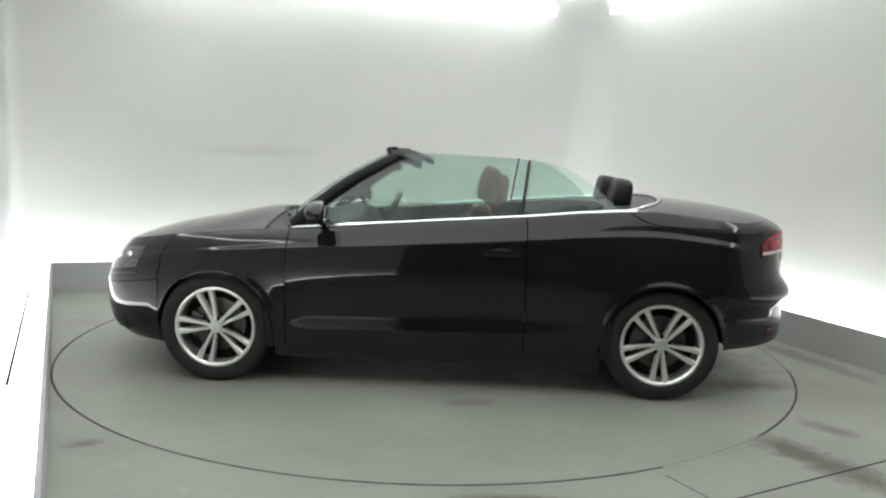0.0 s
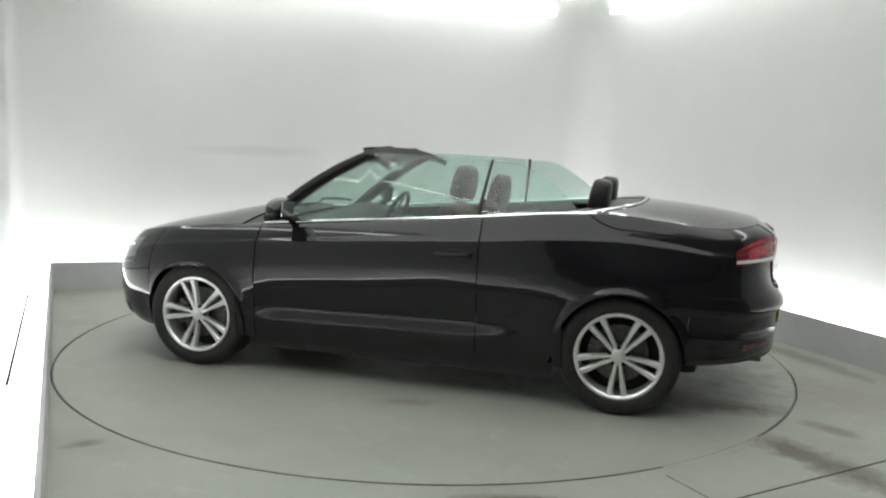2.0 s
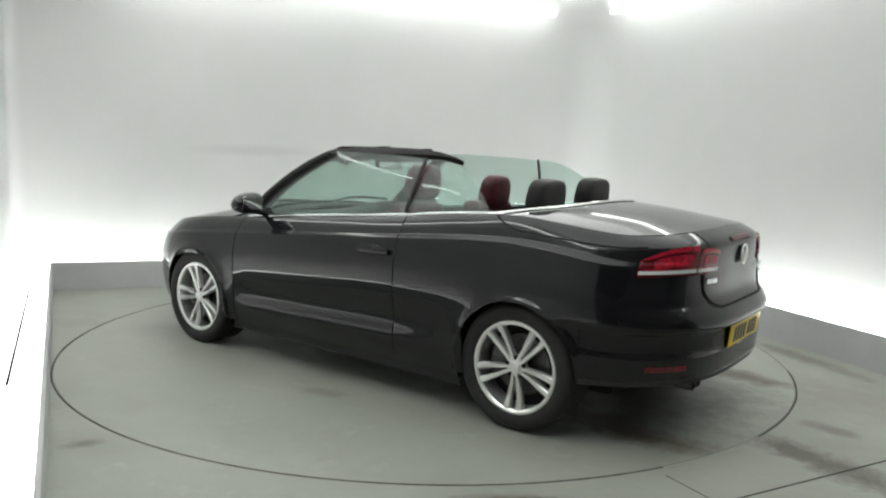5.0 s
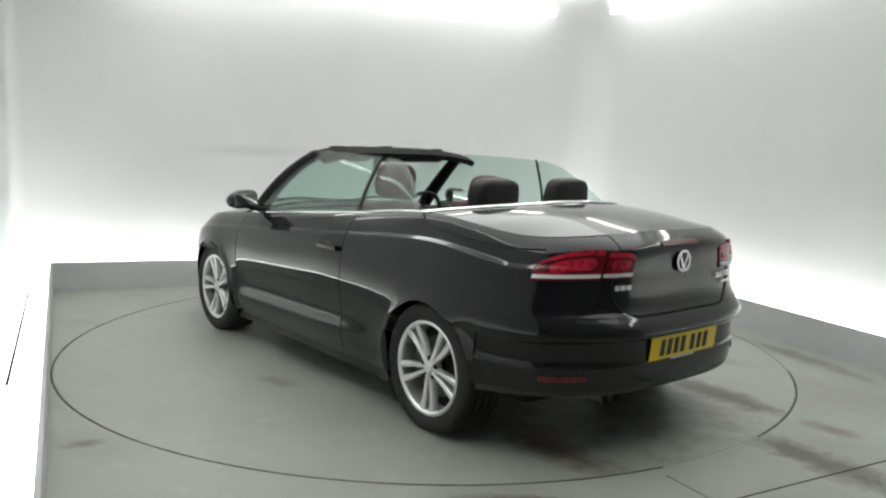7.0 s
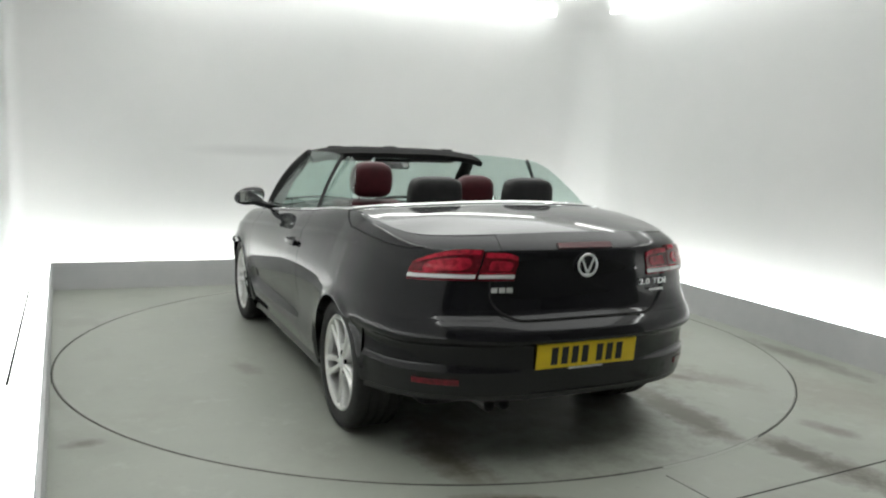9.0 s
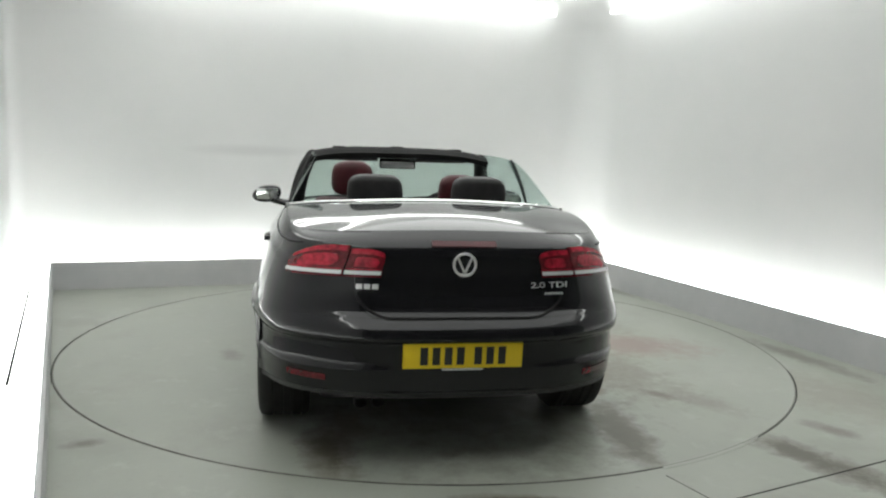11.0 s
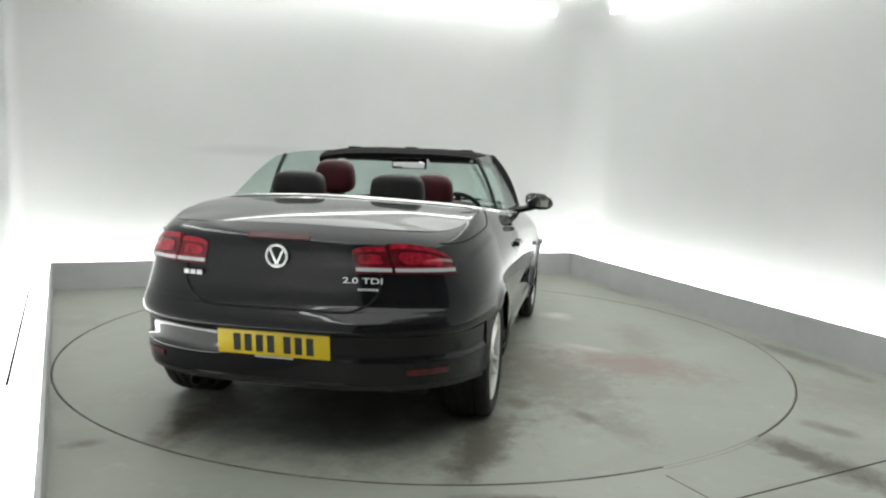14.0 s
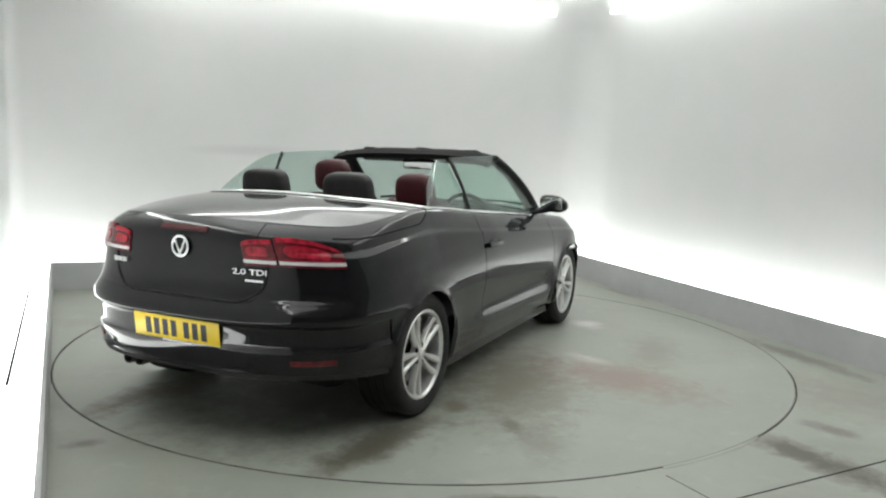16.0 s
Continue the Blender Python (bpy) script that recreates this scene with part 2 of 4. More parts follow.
def patch(fn, us, vs, thick=0.012, inside=(0, 0, 0.45), bm=None, lift=0.0):
    """A panel: fn(u, v) over the grid us x vs, its edges turned inwards by thick; a full back when thick is negative."""
    bm = bm or bmesh.new()
    grid = [[Vector(fn(u, v)) for v in vs] for u in us]
    nu, nv = len(us), len(vs)
    nor = [[None] * nv for _ in range(nu)]
    mid = grid[nu // 2][nv // 2]
    for i in range(nu):
        for j in range(nv):
            du = grid[min(i + 1, nu - 1)][j] - grid[max(i - 1, 0)][j]
            dv = grid[i][min(j + 1, nv - 1)] - grid[i][max(j - 1, 0)]
            nor[i][j] = du.cross(dv)
    flip = nor[nu // 2][nv // 2].dot(mid - Vector((mid.x * 0.85 if inside is not None and inside[0] == 0 else inside[0], inside[1], inside[2]))) < 0
    for i in range(nu):
        for j in range(nv):
            n = nor[i][j]
            n = n.normalized() if n.length > 1e-9 else Vector((0, 0, 1))
            nor[i][j] = -n if flip else n
    top = [[bm.verts.new(grid[i][j] + lift * nor[i][j]) for j in range(nv)] for i in range(nu)]

    def quad(a, b, c, d):
        q = list(dict.fromkeys((a, b, c, d)))
        if len(q) > 2:
            bm.faces.new(q if not flip else q[::-1])
    for i in range(nu - 1):
        for j in range(nv - 1):
            quad(top[i][j], top[i + 1][j], top[i + 1][j + 1], top[i][j + 1])
    ring = [(i, 0) for i in range(nu)] + [(nu - 1, j) for j in range(1, nv)] + [(i, nv - 1) for i in range(nu - 2, -1, -1)] + [(0, j) for j in range(nv - 2, 0, -1)]
    t = abs(thick)
    if t:
        if thick < 0:
            low = [[bm.verts.new(grid[i][j] - t * nor[i][j]) for j in range(nv)] for i in range(nu)]
            for i in range(nu - 1):
                for j in range(nv - 1):
                    quad(low[i][j + 1], low[i + 1][j + 1], low[i + 1][j], low[i][j])
            inner = {(i, j): low[i][j] for i, j in ring}
        else:
            inner = {(i, j): bm.verts.new(grid[i][j] - t * nor[i][j]) for i, j in ring}
        for k in range(len(ring)):
            a, b = ring[k], ring[(k + 1) % len(ring)]
            quad(top[b[0]][b[1]], top[a[0]][a[1]], inner[a], inner[b])
    return bm


def span(a, b, n):
    return [a + (b - a) * i / (n - 1) for i in range(n)]


# ---- the room ----
PHI = radians(20)


def room(u, v, z=0.0):
    return (u * math.cos(PHI) - v * math.sin(PHI), u * math.sin(PHI) + v * math.cos(PHI), z)


TURN_R = 2.455
HUB_X, HUB_Y = -0.017, 0.073                  # the turntable's centre
KERB_H = 0.25
CEIL_H = 3.02
UL, UR, VB, VF = -2.72, 2.64, 2.62, -4.2      # kerb faces left, right, back; end of the white walls
V_END = -8.0                                  # unseen wall added behind the camera
GAP = 0.36                                    # light trough between kerb face and wall


def prism(points, z0, z1, bm=None):
    bm = bm or bmesh.new()
    a = [bm.verts.new((x, y, z0)) for x, y in points]
    b = [bm.verts.new((x, y, z1)) for x, y in points]
    n = len(points)
    bm.faces.new(a[::-1])
    bm.faces.new(b)
    for i in range(n):
        bm.faces.new((a[i], a[(i + 1) % n], b[(i + 1) % n], b[i]))
    bmesh.ops.recalc_face_normals(bm, faces=bm.faces)
    return bm


def rect(u0, v0, u1, v1):
    return [room(u0, v0)[:2], room(u1, v0)[:2], room(u1, v1)[:2], room(u0, v1)[:2]]


LEFT_NEAR = -2.16   # the left kerb runs slightly inwards towards the open end


def left_u(v):
    return UL + (LEFT_NEAR - UL) * (VB - v) / (VB + 3.0)


def build_room():
    hole = 144
    fl = bmesh.new()
    inner, outer = [], []
    for k in range(hole):
        a = 2 * math.pi * k / hole
        c, s = math.cos(a), math.sin(a)
        inner.append(fl.verts.new((HUB_X + (TURN_R + 0.007) * c, HUB_Y + (TURN_R + 0.007) * s, 0)))
        r = min(4.2 / max(abs(c), 1e-6), (4.2 if s > 0 else 8.2) / max(abs(s), 1e-6))
        outer.append(fl.verts.new(room(r * c, r * s)))
    off = round(PHI / (2 * math.pi) * hole)
    for k in range(hole):
        i, j = (k + off) % hole, (k + 1 + off) % hole
        fl.faces.new((inner[i], inner[j], outer[(k + 1) % hole], outer[k]))
    bmesh.ops.recalc_face_normals(fl, faces=fl.faces)
    if sum(f.normal.z for f in fl.faces) < 0:
        bmesh.ops.reverse_faces(fl, faces=fl.faces)
    floor = part("floor", fl, FLOOR, label="worn grey-green painted concrete floor round the turntable", smooth=False)
    tagged(floor, category="floor", kind="structure")
    pit = part("floor_pit", lathe([(0.0, 0), (TURN_R + 0.05, 0)], 64), SEAM, label="dark pit under the turntable", at=pose(HUB_X, HUB_Y, -0.05, 90))
    tagged(pit, category="pit", kind="structure")
    for p, q in (((1.05, -2.555), (3.0, -1.558)), ((1.05, -2.225), (1.2, -2.51))):
        tagged(part("floor_joint", seam(p, q, 0.008 if p[1] < -2.5 else 0.004), SEAM, label="thin dark joint between floor plates", smooth=False), category="joint", kind="structure")
    # kerbs
    w = 0.022
    lv = [(left_u(v), v) for v in (VB + w, VF)]
    kerbs = {
        "kerb_back": [room(UL - w, VB)[:2], room(UR + w, VB)[:2], room(UR + w, VB + w)[:2], room(UL - w, VB + w)[:2]],
        "kerb_right": [room(UR, VF)[:2], room(UR + w, VF)[:2], room(UR + w, VB - 0.002)[:2], room(UR, VB - 0.002)[:2]],
        "kerb_left": [room(left_u(VF) - w, VF)[:2], room(left_u(VF), VF)[:2], room(left_u(VB), VB - 0.002)[:2], room(left_u(VB) - w, VB - 0.002)[:2]],
    }
    for name, pts in kerbs.items():
        bm = prism(pts, 0.0, KERB_H)
        bmesh.ops.bevel(bm, geom=[e for e in bm.edges if all(v.co.z > 0.1 for v in e.verts)], offset=0.006, segments=2, affect="EDGES")
        tagged(part(name, bm, KERB_PAINT, label="low grey painted kerb hiding the light trough"), category="kerb", kind="structure")
    # light troughs
    g = GAP
    troughs = [rect(UL - g, VB + w + 0.004, UR + g, VB + g - 0.004), rect(UR + w + 0.004, VF, UR + g - 0.004, VB + w),
               [room(left_u(VF) - g, VF)[:2], room(left_u(VF) - w - 0.004, VF)[:2], room(left_u(VB) - w - 0.004, VB + w)[:2], room(left_u(VB) - g, VB + w)[:2]]]
    for pts in troughs:
        tr = tagged(part("light_trough", prism(pts, 0.0, 0.15), KERB_PAINT, label="grey trough with a glowing white light strip behind the kerb", smooth=False), category="light", group="light strips behind the kerb")
        part("diffuser", prism(pts, 0.152, 0.186), GLOW_LOW, tr, "glowing white diffuser", smooth=False)
    a, e = Vector(room(-2.80, 1.85)[:2]), Vector(room(-2.535, -1.0)[:2])
    n = Vector((a.y - e.y, e.x - a.x)).normalized() * 0.008
    tagged(part("trough_joint", prism([tuple(a + n), tuple(a - n), tuple(e - n), tuple(e + n)], 0.186, 0.192), SEAM, label="thin dark joint along the light strip", smooth=False), category="joint", kind="structure")
    # walls with a curved joint between back and side walls
    r = 0.55
    line = [(left_u(VF) - g, VF)]
    cl = (UL - g + 0.12, VB + g - 0.12)
    line += [(cl[0] - 0.12 * math.cos(a), cl[1] + 0.12 * math.sin(a)) for a in span(0.08, math.pi / 2, 6)]
    cr = (UR + g - r, VB + g - r)
    line += [(cr[0] + r * math.sin(a), cr[1] + r * math.cos(a)) for a in span(0, math.pi / 2, 12)]
    line += [(UR + g, VF)]
    dense = [line[0]]
    for p in line[1:]:
        q = dense[-1]
        n = max(1, int(math.hypot(p[0] - q[0], p[1] - q[1]) / 0.14))
        dense += [(q[0] + (p[0] - q[0]) * k / n, q[1] + (p[1] - q[1]) * k / n) for k in range(1, n + 1)]
    line = dense
    bm = bmesh.new()
    rows = [(z, 0.0) for z in span(0.0, CEIL_H - 0.3, 24)] + [(CEIL_H - 0.3 + 0.3 * math.sin(a), 0.3 * (1 - math.cos(a))) for a in span(0.15, math.pi / 2, 8)]
    vs = []
    for i, (u, v) in enumerate(line):
        p0, p1 = line[max(i - 1, 0)], line[min(i + 1, len(line) - 1)]
        d = Vector((p1[0] - p0[0], p1[1] - p0[1])).normalized()
        n = Vector((d.y, -d.x))
        vs.append([bm.verts.new(room(u + n.x * q, v + n.y * q, z)) for z, q in rows])
    for i in range(len(line) - 1):
        for j in range(len(rows) - 1):
            bm.faces.new((vs[i][j], vs[i + 1][j], vs[i + 1][j + 1], vs[i][j + 1]))
    bmesh.ops.solidify(bm, geom=bm.faces[:], thickness=0.05)
    tagged(part("wall_cove", bm, WALL_WHITE, label="white seamless studio wall curving into the ceiling"), category="wall", kind="structure")
    # unseen grey walls and ceiling, added to set the car's reflections
    for name, pts in (("wall_front", rect(-4.1, V_END - 0.1, 3.3, V_END)), ("wall_front_left", rect(-4.1, V_END, -4.0, VF - 0.05)), ("wall_front_right", rect(3.2, V_END, 3.3, VF - 0.05)),
                      ("wall_return_left", rect(-4.0, VF - 0.05, left_u(VF) - g, VF - 0.004)), ("wall_return_right", rect(UR + g, VF - 0.05, 3.2, VF - 0.004))):
        tagged(part(name, prism(pts, 0.0, CEIL_H + 0.01), BACK_WALL, label="unseen mid-grey wall added at the open end of the studio", smooth=False), category="wall", kind="structure")
    tagged(part("ceiling_front", prism(rect(-4.1, V_END - 0.1, 3.3, VF), CEIL_H + 0.012, CEIL_H + 0.1), BACK_WALL, label="unseen mid-grey ceiling added over the open end", smooth=False), category="ceiling", kind="structure")
    bm = prism(rect(-4.2, VF + 0.002, 3.6, 3.6), CEIL_H + 0.012, CEIL_H + 0.1)
    tagged(part("ceiling", bm, WALL_WHITE, label="white painted studio ceiling", smooth=False), category="ceiling", kind="structure")
    # wall-top light tubes, and a wide unseen luminous fill panel added over the turntable
    lt = [(left_u(v) - g + o, v) for v, o in ((2.2, 0.12), (-3.6, 0.12), (-3.6, 0.18), (2.2, 0.18))]
    for pts in (rect(-2.1, 2.80, 2.4, 2.86), rect(2.82, -3.6, 2.88, 2.35), [room(*p)[:2] for p in lt]):
        bm = prism(pts, 2.90, 2.94)
        tagged(part("ceiling_light", bm, GLOW_TOP, label="long thin white light tube along the wall's top", smooth=False), category="light", group="wall-top lights")
    bm = prism(rect(-2.25, -3.8, 2.3, 2.3), CEIL_H - 0.04, CEIL_H)
    tagged(part("fill_panel", bm, GLOW_PANEL, label="wide white luminous panel, unseen, added to even the light", smooth=False), category="light")
    # added arcs in floor colour that hide the gap's dark line in two stretches
    for a0, a1 in ((-64, -47), (-13, 17)):
        bm = bmesh.new()
        rows = []
        for a in span(radians(a0), radians(a1), 24):
            rows.append([bm.verts.new((HUB_X + q * math.cos(a), HUB_Y + q * math.sin(a), z)) for q, z in ((TURN_R - 0.002, 0.0022), (TURN_R + 0.02, 0.0022), (TURN_R + 0.024, 0.0))])
        for p, q in zip(rows, rows[1:]):
            for k in range(2):
                bm.faces.new((p[k], p[k + 1], q[k + 1], q[k]))
        bmesh.ops.recalc_face_normals(bm, faces=bm.faces)
        tagged(part("gap_cover", bm, FLOOR, label="added thin arc hiding the gap beside the turntable", smooth=False), category="floor", kind="structure")


FLOOR = floor_paint("floor_paint", [
    (1.74, -1.86, 0.20, 0.12, -50, 1.0, (0.085, 0.078, 0.06)), (1.90, -2.12, 0.30, 0.13, -58, 1.0, (0.085, 0.078, 0.06)),
    (-1.57, -2.04, 0.09, 0.055, 20, 1.0, (0.10, 0.10, 0.08)), (-2.62, 0.30, 0.3, 0.16, 0, 0.4, (0.20, 0.2, 0.17)), (-1.75, -1.75, 0.3, 0.2, 10, 0.2, (0.40, 0.41, 0.38)),
    (2.10, -1.58, 0.14, 0.07, -50, 0.8, (0.12, 0.11, 0.09)), (0.37, -2.50, 0.22, 0.05, 0, 1.0, (0.09, 0.08, 0.055)),
    (2.40, -0.95, 0.7, 0.35, -60, 0.45, (0.19, 0.175, 0.14)), (2.62, -0.1, 0.6, 0.10, -70, 0.7, (0.11, 0.105, 0.085)), (1.9, 2.3, 0.4, 0.08, -70, 0.6, (0.12, 0.12, 0.10))], 1.6)
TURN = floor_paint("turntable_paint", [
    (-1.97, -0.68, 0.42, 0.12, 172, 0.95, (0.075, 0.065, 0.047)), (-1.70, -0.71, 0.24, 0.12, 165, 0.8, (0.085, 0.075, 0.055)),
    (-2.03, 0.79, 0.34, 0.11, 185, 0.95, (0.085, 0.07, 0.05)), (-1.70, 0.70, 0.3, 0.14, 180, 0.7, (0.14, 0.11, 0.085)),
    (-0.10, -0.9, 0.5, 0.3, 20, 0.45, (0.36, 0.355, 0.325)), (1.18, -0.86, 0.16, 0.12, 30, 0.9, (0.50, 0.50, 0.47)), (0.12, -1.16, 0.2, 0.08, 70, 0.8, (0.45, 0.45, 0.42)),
    # the two wide pools paint the car's shade over the brownish dirt
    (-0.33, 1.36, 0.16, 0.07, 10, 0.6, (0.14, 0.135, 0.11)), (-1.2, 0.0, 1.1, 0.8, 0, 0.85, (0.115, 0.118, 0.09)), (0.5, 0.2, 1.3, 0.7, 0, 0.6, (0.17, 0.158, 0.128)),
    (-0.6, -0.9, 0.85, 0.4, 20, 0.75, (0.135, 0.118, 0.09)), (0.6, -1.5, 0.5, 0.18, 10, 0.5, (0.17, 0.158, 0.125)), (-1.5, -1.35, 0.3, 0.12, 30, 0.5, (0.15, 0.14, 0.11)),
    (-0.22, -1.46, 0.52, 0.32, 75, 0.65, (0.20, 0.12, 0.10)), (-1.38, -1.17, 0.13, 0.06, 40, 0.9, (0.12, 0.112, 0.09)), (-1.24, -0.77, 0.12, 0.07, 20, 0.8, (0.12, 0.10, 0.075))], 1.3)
build_room()

# ---- the car: x forwards, y to its left, z up, origin on the ground midway between the axles ----
ARCH_R, HUB_Z = 0.339, 0.322
AXLES = (-1.283, 1.283)
X_REAR, X_FRONT = -1.2, 1.2
BELT = curve((-2.3, 0.945), (-2.08, 0.966), (-1.8, 0.985), (-1.5, 1.035), (-1.2, 1.062), (-0.9, 1.050), (-0.457, 1.012), (0.254, 0.956), (0.83, 0.909), (1.1, 0.885), (1.5, 0.845), (1.85, 0.765), (2.05, 0.685), (2.3, 0.62))
CROWN = curve((-2.3, 0.955), (-2.12, 0.995), (-2.05, 1.022), (-1.9, 1.058), (-1.536, 1.105), (-1.2, 1.125), (-0.9, 1.10), (-0.5, 1.012), (0.3, 0.956), (0.8, 0.97), (1.11, 0.972), (1.5, 0.905), (1.9, 0.812), (2.1, 0.715), (2.3, 0.62))
WIDTH = curve((0, 0.835), (0.08, 0.862), (0.16, 0.884), (0.19, 0.885), (0.205, 0.884), (0.29, 0.870), (0.33, 0.870), (0.40, 0.880), (0.5, 0.893), (0.64, 0.895), (0.77, 0.882), (0.835, 0.872), (0.855, 0.868), (0.875, 0.852), (0.9, 0.842), (0.95, 0.817), (0.985, 0.793), (1.0, 0.775))
PLAIN = curve((0, 0.835), (0.08, 0.862), (0.16, 0.875), (0.32, 0.884), (0.5, 0.893), (0.64, 0.895), (0.77, 0.882), (0.835, 0.872), (0.855, 0.868), (0.875, 0.852), (0.9, 0.842), (0.95, 0.817), (0.985, 0.793), (1.0, 0.775))
TAIL = curve((0, -2.06), (0.1, -2.10), (0.22, -2.125), (0.30, -2.128), (0.46, -2.132), (0.50, -2.142), (0.54, -2.138), (0.57, -2.127), (0.60, -2.110), (0.63, -2.092), (0.70, -2.084), (0.8, -2.084), (0.92, -2.088), (0.953, -2.085), (0.97, -2.066), (0.986, -2.030), (1.0, -1.985))
NOSE = curve((0, 2.05), (0.12, 2.12), (0.4, 2.165), (0.6, 2.165), (0.8, 2.14), (0.93, 2.08), (1.0, 2.03))


BULGE = curve((0, 0.0), (0.1, 0.004), (0.24, 0.004), (0.29, 0.007), (0.318, 0.008), (0.335, -0.001), (0.36, -0.005), (0.42, -0.006), (0.45, -0.004), (0.468, 0.006), (0.484, 0.018), (0.50, 0.022), (0.53, 0.019), (0.57, 0.010), (0.60, 0.004), (0.64, 0.0), (1, 0.0))
LEAN = curve((0, 0.0), (0.5, 0.0), (0.62, 0.010), (0.77, 0.030), (0.86, 0.038), (0.95, 0.030), (1.0, 0.018))


def ztop(x, y):
    k = min(1.0, abs(y) / 0.78)
    return BELT(x) + (CROWN(x) - BELT(x)) * (1 - k ** 2.2)


def skin(s, v):
    """A point of the left body side: s from 0 (tail centre) over 1..2 (flank) to 3 (nose centre), v from 0 (sill) to 1 (shoulder)."""
    if 1 <= s <= 2:
        x = X_REAR + (X_FRONT - X_REAR) * (s - 1)
    k = 1.0
    if s < 1:
        a, p = (1 - s) * math.pi / 2, 3.05 + 0.25 * min(max((v - 0.5) / 0.12, 0), 1)
        mid = 1.0 if v < 0.2 else min(1.0, max(0.0, (math.cos(a) ** 0.7 - 0.25) / 0.5))
        if v > 0.455:                            # the ledge over the plate fades out round the corners
            mid = min(max((math.sin(a) - 0.35) / 0.3, 0.0), 1.0)
        x = X_REAR - (X_REAR - TAIL(v) + BULGE(v) * mid) * math.sin(a) ** (2 / p)
        k = max(math.cos(a), 0.0) ** (2 / p) * (1 + 0.9 * BULGE(v) * math.sin(a) ** 0.3)
    elif s > 2:
        a, p = (s - 2) * math.pi / 2, 2.75
        x = X_FRONT + (NOSE(v) - X_FRONT) * math.sin(a) ** (2 / p)
        k = max(math.cos(a), 0.0) ** (2 / p)
    win = min(max((x + 0.92) / 0.5, 0), 1) * min(max((0.88 - x) / 0.12, 0), 1)
    y = k * (PLAIN(v) * (1 - win) + WIDTH(v) * win)
    y -= k * LEAN(v) * min(max((-0.3 - x) / 0.8, 0.0), 1.0)
    z = 0.2 + v * (ztop(x, y) - 0.2)
    for ax in AXLES:
        r = math.hypot(x - ax, z - HUB_Z)
        if r < 0.7 and abs(y) > 0.5:
            y += 0.014 * math.exp(-((r - ARCH_R) / 0.028) ** 2) + 0.009 * math.exp(-((r - ARCH_R) / 0.11) ** 2)
    return x, y, z


def s_of(x, v=0.45):
    lo, hi = 0.0, 3.0
    for _ in range(40):
        mid = (lo + hi) / 2
        if skin(mid, v)[0] < x:
            lo = mid
        else:
            hi = mid
    return (lo + hi) / 2


def arch_v(s, low=0.0):
    """The lowest v of the skin at s that is clear of the wheel arches."""
    best = low
    for i in range(60):
        v = 0.75 * i / 59
        x, y, z = skin(s, v)
        if any(math.hypot(x - ax, z - HUB_Z) < ARCH_R for ax in AXLES):
            best = v + 0.75 / 59
    if best > low:
        lo, hi = best - 2 * 0.75 / 59, best
        for _ in range(20):
            mid = (lo + hi) / 2
            x, y, z = skin(s, mid)
            if any(math.hypot(x - ax, z - HUB_Z) < ARCH_R for ax in AXLES):
                lo = mid
            else:
                hi = mid
        best = max(hi, low)
    return best


LOWER = [0, 0.05, 0.1, 0.15, 0.19, 0.215, 0.24, 0.265, 0.29, 0.32, 0.36, 0.42, 0.5, 0.6, 0.7, 0.8, 0.9]
UPPER = [0.62, 0.66, 0.70, 0.74, 0.78, 0.81, 0.83, 0.845, 0.86, 0.875, 0.89, 0.91, 0.93, 0.95, 0.97, 0.985, 0.993, 1.0]
ROWS = list(range(len(LOWER) + len(UPPER)))


def row_v(low, high, f):
    """Height of row f: the lower rows follow the panel's foot, the upper ones run level round the car."""
    if high < 1.0:
        return low + (high - low) * f / (len(ROWS) - 1)
    return low + (0.62 - low) * LOWER[f] if f < len(LOWER) else UPPER[f - len(LOWER)]


def flank(name, x0, x1, car, low=0.0, high=1.0, side=1, mat=None, label="", n=None, lift=0.0, thick=0.014, tail=None):
    """A body panel between two stations of the flank, following the wheel arch below."""
    a, b = s_of(x0), s_of(x1)
    ss = span(a, b, n or max(8, int(abs(x1 - x0) / 0.05)))
    if tail is not None:
        ss += span(tail, a - 2e-4, 40)
        a, edge = tail, a
    for ax in AXLES:
        ss += [s_of(ax + ARCH_R * 0.9995 * math.cos(w)) for w in span(0, math.pi, 36)]
    ss = sorted({round(s, 5) for s in ss if a <= s <= b})
    vb = {s: 0.5965 if tail is not None and s < edge - 1e-6 else arch_v(s, low) for s in ss}

    def fn(s, f):
        v = row_v(vb[s], high, f)
        x, y, z = skin(s, v)
        return x, side * y, z
    return part(name, patch(fn, ss, ROWS, thick, lift=lift), mat or PAINT, car, label)


def wrap(name, s0, s1, v0, v1, car, mat, label="", ns=40, nv=16, lift=0.0, thick=0.014, both=True, side=1, shape=None, foot=None):
    """A panel round the tail or nose; both: from one flank over the middle to the other."""
    if both:
        lim = s1 if s0 == 0 else 3 - s0
        us = span(-lim, lim, ns)

        def fn(u, v):
            s = abs(u) if s0 == 0 else 3 - abs(u)
            x, y, z = skin(s, foot(s, v) if foot else v)
            return x, math.copysign(y, u), z
    else:
        us = span(s0, s1, ns)

        def fn(u, v):
            if shape:
                u, v = shape(u, v)
            x, y, z = skin(u, v)
            return x, side * y, z
    return part(name, patch(fn, us, span(v0, v1, nv), thick, lift=lift), mat, car, label)


def s_at_y(y, v=0.8):
    lo, hi = 0.0, 0.98
    for _ in range(40):
        mid = (lo + hi) / 2
        if skin(mid, v)[1] < y:
            lo = mid
        else:
            hi = mid
    return lo


CABIN_REAR = -1.36


def cabin_edge(y):
    return CABIN_REAR + 0.30 * min(1.0, abs(y) / 0.76) ** 3.2


def shell_y(x):
    return skin(s_of(x, 1.0), 1.0)[1]


